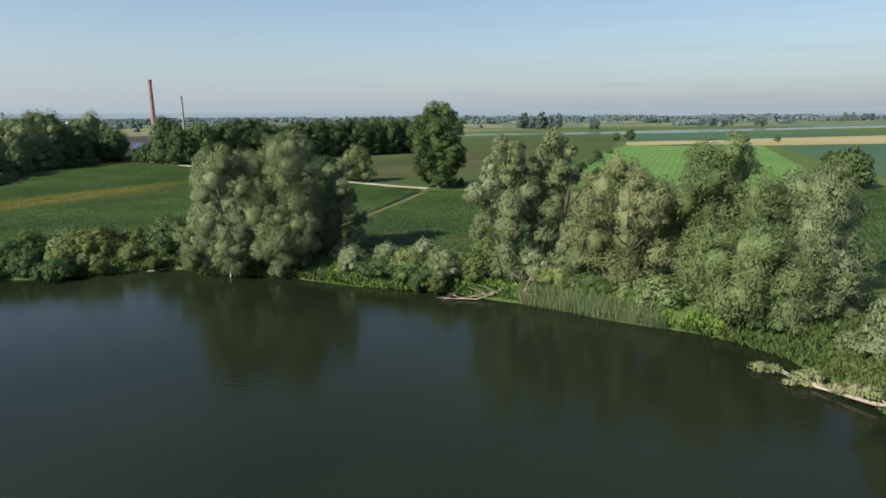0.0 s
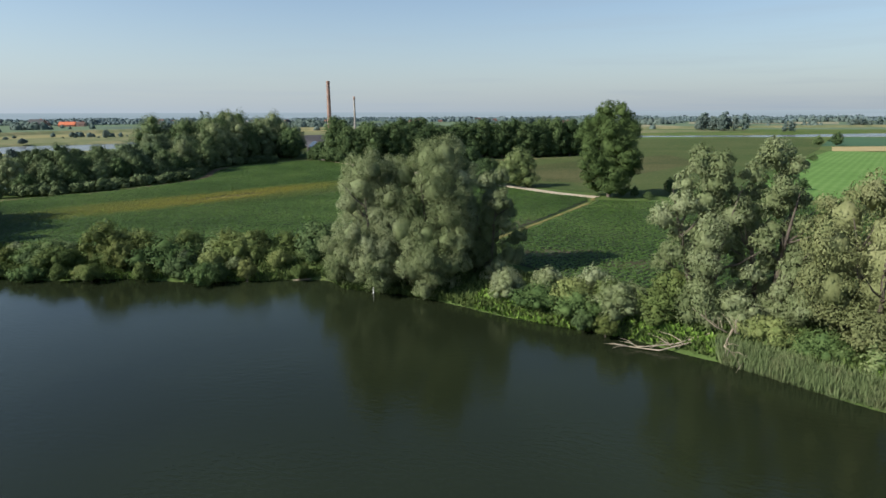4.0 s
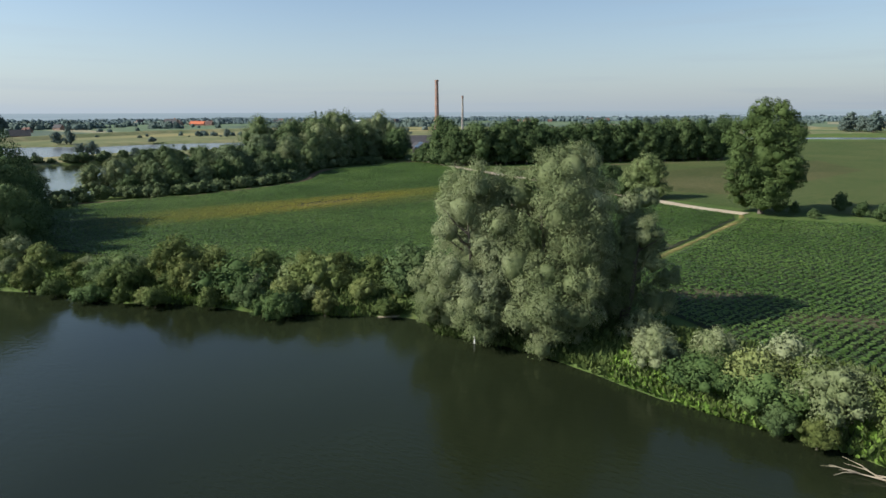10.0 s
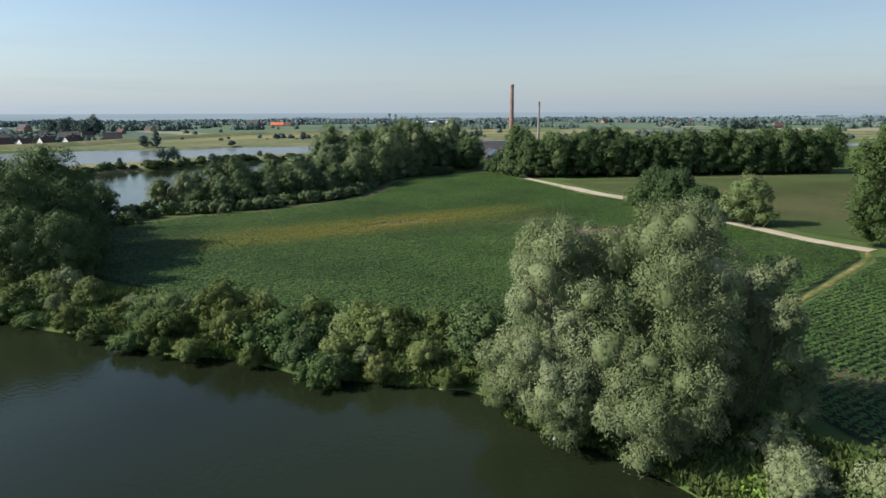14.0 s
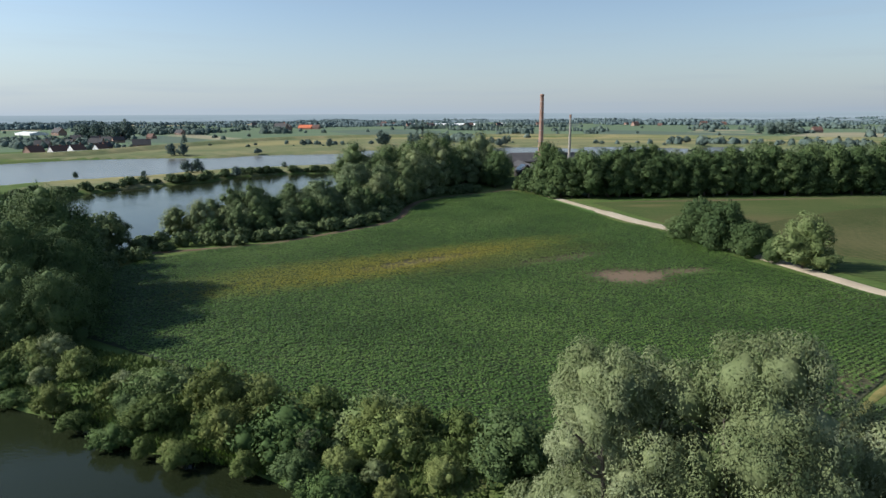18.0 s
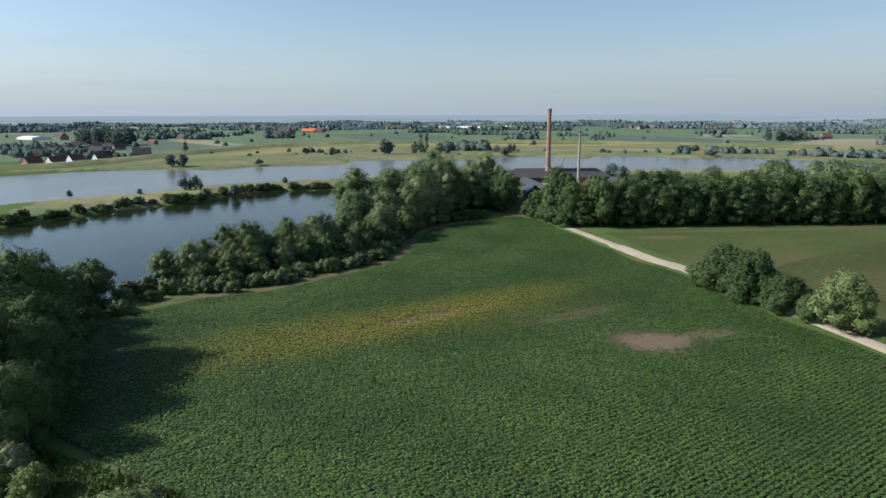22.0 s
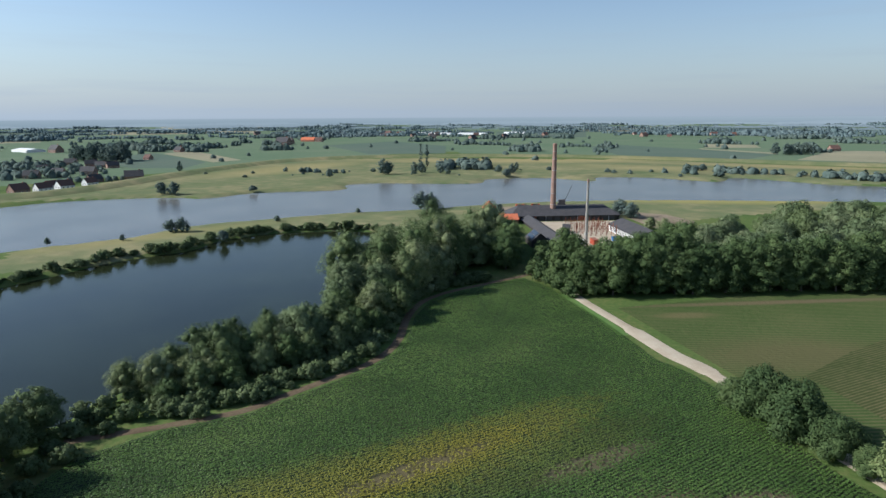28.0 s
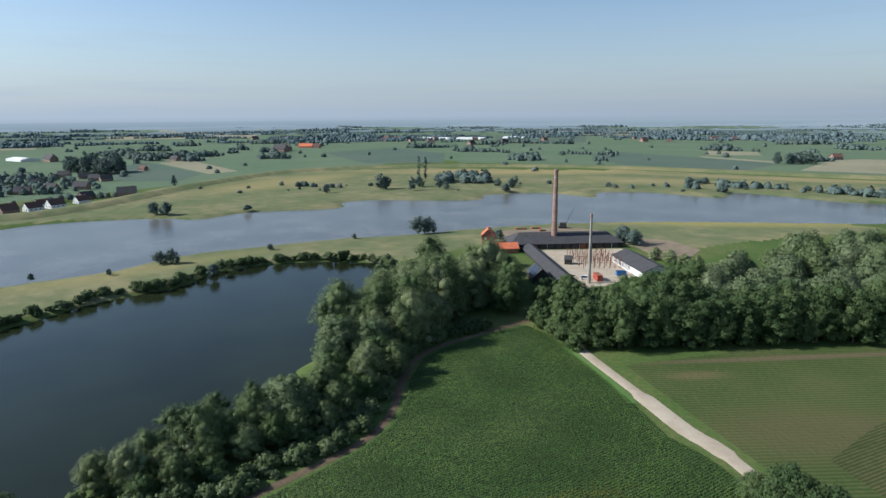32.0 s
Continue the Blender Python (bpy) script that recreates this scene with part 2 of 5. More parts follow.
M["dirt"] = material("bare_dirt", [(0.16, 0.12, 0.08), (0.22, 0.17, 0.11), (0.28, 0.22, 0.15)], 0.2, 2, 0.95, 0.5)
M["earth"] = material("trodden_earth", [(0.088, 0.064, 0.04), (0.136, 0.1, 0.064), (0.168, 0.136, 0.08)], 0.15, 1.5, 0.95, 0.5, spec=0.05)
M["bark"] = material("bark", [(0.07, 0.055, 0.04), (0.11, 0.09, 0.07), (0.16, 0.13, 0.10)], 1.0, 8, 0.95, 0.8)
M["deadwood"] = material("dead_wood", [(0.30, 0.24, 0.17), (0.42, 0.35, 0.26)], 1.0, 8, 0.9, 0.5)
LEAF = dict(island=0.09, rough=0.7, spec=0.1, thin=0.14)
M["leaf_willow"] = material("willow_leaves", [(0.0973, 0.129, 0.0486), (0.168, 0.199, 0.0896), (0.275, 0.303, 0.168)], 0.12, 1.0, **LEAF)
M["leaf_tan"] = material("tan_willow_leaves", [(0.113, 0.131, 0.0511), (0.187, 0.204, 0.0851), (0.284, 0.289, 0.148)], 0.12, 1.0, **LEAF)
M["leaf_poplar"] = material("poplar_leaves", [(0.0433, 0.0732, 0.0222), (0.0771, 0.115, 0.0356), (0.12, 0.163, 0.0549)], 0.15, 1.2, **LEAF)
M["leaf_dark"] = material("dark_leaves", [(0.0426, 0.0717, 0.0269), (0.0739, 0.112, 0.0414), (0.116, 0.159, 0.0605)], 0.1, 0.8, objrand=0.2, **LEAF)
M["leaf_bush"] = material("bush_leaves", [(0.0616, 0.0923, 0.0256), (0.113, 0.149, 0.0431), (0.2, 0.231, 0.079)], 0.12, 1.0, objrand=0.35, **LEAF)
M["leaf_olive"] = material("olive_leaves", [(0.0682, 0.0902, 0.0242), (0.121, 0.145, 0.0418), (0.193, 0.209, 0.0715)], 0.12, 1.0, objrand=0.3, **LEAF)
M["leaf_bramble"] = material("bramble_leaves", [(0.055, 0.0935, 0.0286), (0.099, 0.149, 0.0462), (0.187, 0.226, 0.0935)], 0.3, 1.5, objrand=0.3, **LEAF)
M["leaf_lime"] = material("fresh_shore_weeds", [(0.10, 0.18, 0.032), (0.16, 0.26, 0.045), (0.25, 0.35, 0.085)], 0.3, 2.0, **LEAF)
M["leaf_grove"] = material("grove_leaves", [(0.0661, 0.0954, 0.0389), (0.109, 0.146, 0.0603), (0.175, 0.214, 0.102)], 0.08, 0.8, objrand=0.3, **LEAF)
M["leaf_broad"] = material("broad_willow_leaves", [(0.0789, 0.112, 0.0373), (0.135, 0.175, 0.0632), (0.22, 0.259, 0.112)], 0.12, 1.0, **LEAF)
M["leaf_wood"] = material("wood_leaves", [(0.0842, 0.119, 0.0544), (0.124, 0.164, 0.0792), (0.184, 0.218, 0.114)], 0.06, 0.6, objrand=0.25, **LEAF)
# far foliage: haze painted into the base colour, paler and bluer than leaves
M["leaf_far_hazed"] = material("distant_leaves_hazed", [(0.0888, 0.124, 0.109), (0.115, 0.152, 0.13), (0.141, 0.176, 0.147)], 0.01, 0.1, objrand=0.2, rough=0.95, spec=0.0, island=0.2, thin=0.1)
M["crop"] = material("crop_leaves", [(0.0449, 0.0877, 0.0172), (0.079, 0.144, 0.03), (0.145, 0.218, 0.0535)], 0.05, 0.5, patches=YELLOW, island=0.13, rough=0.6, spec=0.25, thin=0.25)
M["reed"] = material("reed", [(0.095, 0.135, 0.052), (0.145, 0.185, 0.078), (0.215, 0.225, 0.11)], 0.3, 2, **LEAF)
M["lake"] = water_material("lake_water", (0.015, 0.02, 0.009), 0.08, 0.25, 1.2, 0.30)
M["river"] = water_material("river_water", (0.12, 0.118, 0.105), 0.22, 0.5, 0.5, 0.5)
M["slate"] = material("dark_roofing", [(0.045, 0.043, 0.045), (0.06, 0.057, 0.058), (0.08, 0.075, 0.073)], 0.4, 4, 0.8, 0.3)
M["tile_red"] = material("orange_roof_tiles", [(0.42, 0.11, 0.05), (0.52, 0.15, 0.07), (0.58, 0.20, 0.10)], 0.5, 4, 0.8, 0.3)
M["tile_brown"] = material("brown_roof_tiles", [(0.09, 0.06, 0.05), (0.13, 0.075, 0.06), (0.18, 0.09, 0.065)], 0.01, 4, 0.85, 0.2)
M["brick"] = material("red_brick", [(0.20, 0.085, 0.055), (0.27, 0.12, 0.08), (0.33, 0.17, 0.12)], 0.5, 5, 0.9, 0.3)
M["brick_old"] = material("weathered_brick", [(0.20, 0.13, 0.10), (0.27, 0.17, 0.13), (0.34, 0.24, 0.19)], 0.3, 4, 0.9, 0.3)
M["concrete_pale"] = material("pale_weathered_shaft", [(0.22, 0.20, 0.17), (0.31, 0.28, 0.24), (0.40, 0.37, 0.32)], 0.3, 4, 0.9, 0.3)
M["wood_dark"] = material("tarred_boards", [(0.025, 0.023, 0.02), (0.04, 0.036, 0.03), (0.06, 0.05, 0.042)], 0.6, 6, 0.85, 0.3)
M["white"] = material("white_paint", [(0.70, 0.69, 0.66), (0.80, 0.79, 0.77)], 0.5, 4, 0.6, 0.1)
M["glass"] = material("dark_glass", [(0.03, 0.04, 0.05), (0.05, 0.06, 0.07)], 0.5, 2, 0.1, 0.0, spec=0.6)
M["rust"] = material("rusty_steel", [(0.18, 0.06, 0.035), (0.26, 0.09, 0.05), (0.32, 0.13, 0.08)], 0.5, 5, 0.8, 0.2)
M["red_paint"] = material("faded_red_paint", [(0.42, 0.09, 0.05), (0.50, 0.12, 0.07)], 0.5, 4, 0.6, 0.1)
M["blue_paint"] = material("blue_paint", [(0.03, 0.14, 0.36), (0.05, 0.18, 0.42)], 0.5, 4, 0.5, 0.1)
M["steel"] = material("grey_steel", [(0.28, 0.29, 0.30), (0.38, 0.39, 0.40)], 0.5, 4, 0.5, 0.1, metal=0.4)
M["tyre"] = material("tyre_rubber", [(0.02, 0.02, 0.02), (0.035, 0.035, 0.035)], 1, 5, 0.9)
# horizon foliage: bluer still, the base colour stands in for thicker haze
M["leaf_horizon_hazed"] = material("horizon_leaves_hazed", [(0.0988, 0.143, 0.142), (0.125, 0.168, 0.168), (0.152, 0.193, 0.189)], 0.005, 0.05, rough=0.95, spec=0.0, island=0.2, thin=0.1)
M["haze"] = material("far_land_haze", [(0.02, 0.02, 0.02), (0.02, 0.02, 0.02)], 0.002, 0.01, 1.0)

# far horizon: summer haze painted as emission, darker woods at its foot
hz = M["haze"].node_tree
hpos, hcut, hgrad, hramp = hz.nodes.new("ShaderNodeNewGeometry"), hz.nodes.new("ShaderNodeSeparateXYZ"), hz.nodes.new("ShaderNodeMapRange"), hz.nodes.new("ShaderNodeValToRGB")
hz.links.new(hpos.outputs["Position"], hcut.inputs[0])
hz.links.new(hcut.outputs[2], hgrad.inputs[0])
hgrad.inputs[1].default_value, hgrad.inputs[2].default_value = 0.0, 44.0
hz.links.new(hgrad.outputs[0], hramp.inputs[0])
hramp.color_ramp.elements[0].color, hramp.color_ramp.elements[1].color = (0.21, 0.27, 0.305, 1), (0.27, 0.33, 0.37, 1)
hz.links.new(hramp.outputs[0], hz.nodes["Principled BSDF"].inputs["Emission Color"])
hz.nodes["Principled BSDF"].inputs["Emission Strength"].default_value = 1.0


# ---- mesh helpers ----
def mesh_of(name, bm, mat):
    me = bpy.data.meshes.new(name)
    bm.to_mesh(me)
    bm.free()
    me.materials.append(mat)
    return me


def raw_mesh(name, verts, faces, mat):
    """A mesh from arrays: verts (n,3), faces (m,k) of one size."""
    verts, faces = np.asarray(verts, np.float32), np.asarray(faces, np.int32)
    me = bpy.data.meshes.new(name)
    k = faces.shape[1]
    me.vertices.add(len(verts))
    me.vertices.foreach_set("co", verts.ravel())
    me.loops.add(faces.size)
    me.loops.foreach_set("vertex_index", faces.ravel())
    me.polygons.add(len(faces))
    me.polygons.foreach_set("loop_start", np.arange(0, faces.size, k, dtype=np.int32))
    me.update(calc_edges=True)
    me.validate()
    me.materials.append(mat)
    return me


def part(name, bm, mat, parent, label=""):
    me = bm if isinstance(bm, bpy.types.Mesh) else mesh_of(name, bm, mat)
    ob = new(name, me)
    ob.parent = parent
    if label:
        tagged(ob, label)
    return ob


def thing(name, label, category, place=None, group="", kind="", data=None):
    ob = new(name, data)
    if place is not None:
        ob.matrix_basis = place
    return tagged(ob, label, category, group, kind)


def box(bm, x0, y0, z0, x1, y1, z1):
    m = Matrix.LocRotScale(((x0 + x1) / 2, (y0 + y1) / 2, (z0 + z1) / 2), None, (x1 - x0, y1 - y0, z1 - z0))
    bmesh.ops.create_cube(bm, size=1, matrix=m)
    return bm


def tube(bm, pts, radii, sides=8):
    """A tapered tube along points."""
    rings = []
    for i, (p, r) in enumerate(zip(pts, radii)):
        a, b = pts[max(i - 1, 0)], pts[min(i + 1, len(pts) - 1)]
        d = (Vector(b) - Vector(a)).normalized()
        u = d.orthogonal().normalized()
        v = d.cross(u)
        rings.append([bm.verts.new(Vector(p) + (u * math.cos(k * math.tau / sides) + v * math.sin(k * math.tau / sides)) * r)
                      for k in range(sides)])
    for a, b in zip(rings, rings[1:]):
        for k in range(sides):
            bm.faces.new((a[k], a[(k + 1) % sides], b[(k + 1) % sides], b[k]))
    bm.faces.new(rings[0][::-1])
    bm.faces.new(rings[-1])
    return bm


def sheet(name, poly, z, mat):
    bm = bmesh.new()
    bm.faces.new([bm.verts.new((x, y, z)) for x, y in poly])
    bmesh.ops.triangulate(bm, faces=bm.faces[:])
    bmesh.ops.recalc_face_normals(bm, faces=bm.faces[:])
    for f in bm.faces:
        if f.normal.z < 0:
            f.normal_flip()
    return mesh_of(name, bm, mat)


def ribbon(name, line, width, z, mat, rows=((-1, 0), (1, 0))):
    """A strip along a line; rows of (share of the half width, height) across it."""
    verts, faces, k = [], [], len(rows)
    w = width if isinstance(width, (list, tuple)) else [width] * len(line)
    for i, (x, y) in enumerate(line):
        a, b = line[max(i - 1, 0)], line[min(i + 1, len(line) - 1)]
        d = Vector((b[0] - a[0], b[1] - a[1])).normalized()
        for s, h in rows:
            verts.append((x + d.y * s * w[i] / 2, y - d.x * s * w[i] / 2, z + h))
    for i in range(len(line) - 1):
        for j in range(k - 1):
            faces.append((i * k + j, i * k + j + 1, (i + 1) * k + j + 1, (i + 1) * k + j))
    return raw_mesh(name, verts, faces, mat)


def smooth_line(line, step=4.0):
    """Catmull-Rom through the points."""
    pts, out = [Vector((*p, 0)) for p in line], []
    for i in range(len(pts) - 1):
        p0, p1, p2, p3 = pts[max(i - 1, 0)], pts[i], pts[i + 1], pts[min(i + 2, len(pts) - 1)]
        n = max(1, int((p2 - p1).length / step))
        for j in range(n):
            t = j / n
            q = 0.5 * (2 * p1 + (p2 - p0) * t + (2 * p0 - 5 * p1 + 4 * p2 - p3) * t * t + (3 * p1 - p0 - 3 * p2 + p3) * t ** 3)
            out.append((q.x, q.y))
    out.append(tuple(line[-1]))
    return out


def sdf(poly, x, y):
    """Signed distance to a polygon, negative inside."""
    d2 = np.full(x.shape, 1e12)
    inside = np.zeros(x.shape, bool)
    for (ax, ay), (bx, by) in zip(poly, poly[1:] + poly[:1]):
        ex, ey, wx, wy = bx - ax, by - ay, x - ax, y - ay
        t = np.clip((wx * ex + wy * ey) / (ex * ex + ey * ey + 1e-9), 0, 1)
        d2 = np.minimum(d2, (wx - ex * t) ** 2 + (wy - ey * t) ** 2)
        if ay != by:
            inside ^= ((ay > y) != (by > y)) & (x < (bx - ax) * (y - ay) / (by - ay) + ax)
    return np.where(inside, -1, 1) * np.sqrt(d2)


# ---- plan of water ----
LAKE = smooth_line([(-98, 74), (-84, 77), (-72, 78), (-62, 81), (-50, 83), (-43, 85), (-37, 88), (-32, 83.5), (-25, 83), (-18, 81.5),
                    (-10, 78), (-4, 76), (2, 74.5), (8, 72), (14, 68.5), (19, 65), (25, 61.5), (29, 58), (33, 53), (35, 46), (34.5, 40),
                    (36, 30), (42, 10), (55, -40), (40, -130), (-100, -190), (-300, -160), (-340, -20), (-250, 45), (-160, 62), (-120, 69),
                    (-98, 74)], 3.0)[:-1]
POND = smooth_line([(-164, 124), (-169, 140), (-168, 158), (-172, 185), (-178, 209), (-193, 240), (-212, 272), (-224, 300), (-230, 316),
                    (-245, 322), (-268, 312), (-289, 292), (-299, 264), (-291, 238), (-297, 208), (-294, 184), (-291, 162), (-300, 130),
                    (-330, 90), (-300, 78), (-240, 88), (-184, 113), (-164, 124)], 4.0)[:-1]
RIVER = smooth_line([(-420, -700), (-380, -200), (-362, 100), (-358, 189), (-351, 215), (-344, 240), (-348, 262), (-345, 285), (-329, 319),
                     (-307, 360), (-283, 388), (-255, 434), (-215, 482), (-151, 530), (-31, 595), (40, 628), (150, 645), (250, 672), (360, 735), (520, 810), (800, 900),
                     (1600, 1000), (2400, 1000), (2400, 1250), (1600, 1230), (800, 1040), (427, 880), (300, 832), (152, 748), (88, 728), (30, 712), (-31, 716),
                     (-66, 708), (-110, 722), (-150, 729), (-152, 690), (-170, 682), (-218, 690), (-262, 664), (-250, 630), (-280, 632),
                     (-305, 633), (-344, 592), (-332, 560), (-360, 535), (-410, 508), (-424, 480), (-402, 452), (-445, 399), (-449, 356),
                     (-482, 340), (-523, 287), (-528, 240), (-550, 100), (-590, -200), (-650, -700), (-420, -700)], 8.0)[:-1]


MEADOWS = [[(-604, 420), (-590, 300), (-545, 255), (-528, 300), (-486, 346), (-452, 362), (-448, 402), (-405, 454), (-428, 482), (-414, 512), (-362, 539), (-336, 562), (-348, 594), (-307, 637), (-282, 636), (-254, 634), (-264, 667), (-218, 695), (-172, 688), (-154, 695), (-152, 734), (-110, 727), (-66, 713), (-31, 728), (40, 766), (150, 840), (130, 900), (-34, 905), (-182, 905), (-319, 890), (-446, 830), (-560, 790), (-650, 690), (-650, 560), (-625, 470)],
           [(-349, 200), (-342, 236), (-344, 262), (-341, 283), (-326, 314), (-303, 356), (-279, 384), (-250, 430), (-212, 474), (-190, 492), (-150, 522), (-60, 568), (-40, 560), (-110, 470), (-130, 430), (-168, 428), (-215, 400), (-232, 380), (-240, 330), (-270, 322), (-296, 298), (-307, 264), (-300, 238), (-304, 208), (-302, 180), (-320, 170)]]


def axis(lo, hi, fine_lo, fine_hi, step):
    mid = list(np.arange(fine_lo, fine_hi, step))
    s, a = step, [fine_lo]
    while a[-1] > lo:
        s = min(s * 1.16, 260 if a[-1] < fine_lo - 250 else 6)
        a.append(a[-1] - s)
    s, b = step, [mid[-1]]
    while b[-1] < hi:
        s = min(s * 1.16, 260 if b[-1] > fine_hi + 420 else 6)
        b.append(b[-1] + s)
    return np.array(a[:0:-1] + mid + b[1:])


def build_ground():
    xs, ys = axis(-4600, 4600, -310, 60, 3.3), axis(-2500, 4600, 30, 330, 3.3)
    x, y = np.meshgrid(xs, ys)
    wob = 0.9 * np.sin(x * 0.31 + 1.3 * np.sin(y * 0.23)) + 0.7 * np.sin(y * 0.47 + x * 0.11)
    z = np.full(x.shape, LAND)
    for poly, slope in ((LAKE, 0.45), (POND, 0.4), (RIVER, 0.22)):
        z = np.minimum(z, np.clip((sdf(poly, x, y) + wob * 0.6) * slope, -2.5, LAND))
    z += 0.05 * np.sin(x * 0.9) * np.sin(y * 0.8) * (z > 0.4)
    nx, ny = len(xs), len(ys)
    i = np.arange((ny - 1) * nx).reshape(ny - 1, nx)[:, :-1].ravel()
    faces = np.stack([i, i + 1, i + nx + 1, i + nx], 1)
    me = raw_mesh("ground", np.stack([x.ravel(), y.ravel(), z.ravel()], 1), faces, M["grass"])
    me.polygons.foreach_set("use_smooth", np.ones(len(me.polygons), bool))
    me.materials.append(M["meadow"])
    cx, cy = x.ravel()[faces].mean(1), y.ravel()[faces].mean(1)
    slot = np.minimum(sdf(MEADOWS[0], cx, cy), sdf(MEADOWS[1], cx, cy)) < 6
    # third slot: far grass with haze in its colour
    me.materials.append(M["far_pasture_hazed"])
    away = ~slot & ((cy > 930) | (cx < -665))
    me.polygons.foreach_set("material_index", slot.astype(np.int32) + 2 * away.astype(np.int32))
    return thing("ground", "flat grassy floodplain with rough green and straw patches", "ground", kind="structure", data=me)


build_ground()


def grown(poly, by):
    c = []
    for i, p in enumerate(poly):
        a, b = poly[i - 1], poly[(i + 1) % len(poly)]
        d = Vector((b[0] - a[0], b[1] - a[1])).normalized()
        c.append((p[0] + d.y * by, p[1] - d.x * by))
    return c


def area(poly):
    return sum(a[0] * b[1] - b[0] * a[1] for a, b in zip(poly, poly[1:] + poly[:1]))


for nm, poly, key, lab in (("water_lake", LAKE, "lake", "dark green still lake water with faint ripples"),
                           ("water_pond", POND, "lake", "dark blue pond behind the line of trees"),
                           ("water_river", RIVER, "river", "wide grey-brown river with a smooth surface")):
    p = grown(poly[::2], 3.5 if area(poly) > 0 else -3.5)
    thing(nm, lab, "water", kind="structure", data=sheet(nm, p, -0.08 if nm == "water_river" else 0.0, M[key]))

# ---- roads, fields ----
FIELD_W = [(-98, 89), (-80, 90), (-60, 92), (-40, 96), (-26, 100), (-18.6, 113), (-14, 129), (-11.5, 138), (-8, 152), (-5.2, 163), (-5.5, 169.3), (-14.5, 174.8), (-23, 181.5), (-36, 190.5), (-58, 213),
           (-66, 219), (-75, 223), (-87, 235), (-100, 247), (-113, 258), (-127, 269), (-138, 274), (-143.4, 259.5), (-148.4, 243), (-149, 230), (-143.3, 215.5),
           (-134.4, 201), (-130.2, 190), (-129.2, 180), (-130.8, 168), (-132.5, 157), (-134.2, 148), (-142, 135), (-145, 121), (-140, 107), (-122, 95), (-106, 88.5)]
FIELD_E = [(-16.8, 112), (-13.5, 98), (-2, 87), (14, 84), (30, 82), (46, 78), (70, 84), (120, 120), (125, 162), (95, 166), (30, 166), (8, 166), (-3.2, 166), (-3.0, 162), (-6, 152), (-9.6, 138), (-12.2, 128)]
ROAD = smooth_line([(-142, 290), (-128, 277), (-108, 258.5), (-86, 240), (-72, 228), (-63, 222.5), (-42, 203), (-21, 184.5), (-13, 177.5), (-3, 172)], 3.0)
thing("road", "pale sandy gravel farm track between the fields", "road", kind="structure",
      data=ribbon("road", ROAD, [3.4 if p[0] < -88 else 5.2 if p[0] < -62 else 3.7 for p in ROAD], LAND + 0.10, M["gravel"], ((-1, -0.05), (-0.8, 0.03), (0, 0.06), (0.8, 0.03), (1, -0.05))))
TRACK = smooth_line([(-153, 122), (-144, 135), (-136.2, 148), (-134.6, 157), (-132.9, 168), (-131.3, 180), (-132.4, 190), (-136.5, 200), (-145.3, 214.5), (-151, 229.5), (-150.5, 243), (-145.4, 259.5), (-140.2, 275), (-137, 284), (-128, 290)], 4.0)
thing("road_verge", "strip of fresh green grass beside the gravel track", "verge", kind="structure",
      data=ribbon("road_verge", smooth_line([(-117, 262), (-107, 253.5), (-96, 244), (-87, 235)], 3), 3.2, LAND + 0.13, M["verge"], ((-1, -0.1), (-0.5, 0.02), (0.5, 0.02), (1, -0.1))))
thing("field_path", "narrow strip of dry straw grass between two crop fields", "path", kind="structure",
      data=ribbon("field_path", smooth_line([(-24, 98), (-17.8, 113), (-13.1, 129), (-10.6, 138), (-7.0, 152), (-4.2, 163), (-4.0, 170)], 3), [0.5 + 0.6 * abs(math.sin(k * 1.7)) for k in range(60)], LAND + 0.09, M["dry_grass"], ((-1, -0.04), (-0.4, 0.03), (0.4, 0.03), (1, -0.04))))
thing("field_track", "bare earth track along the field edge", "track", kind="structure",
      data=ribbon("field_track", TRACK, 2.3, LAND + 0.07, M["earth"], ((-1, -0.05), (-0.5, 0.02), (0, 0.05), (0.5, 0.02), (1, -0.05))))
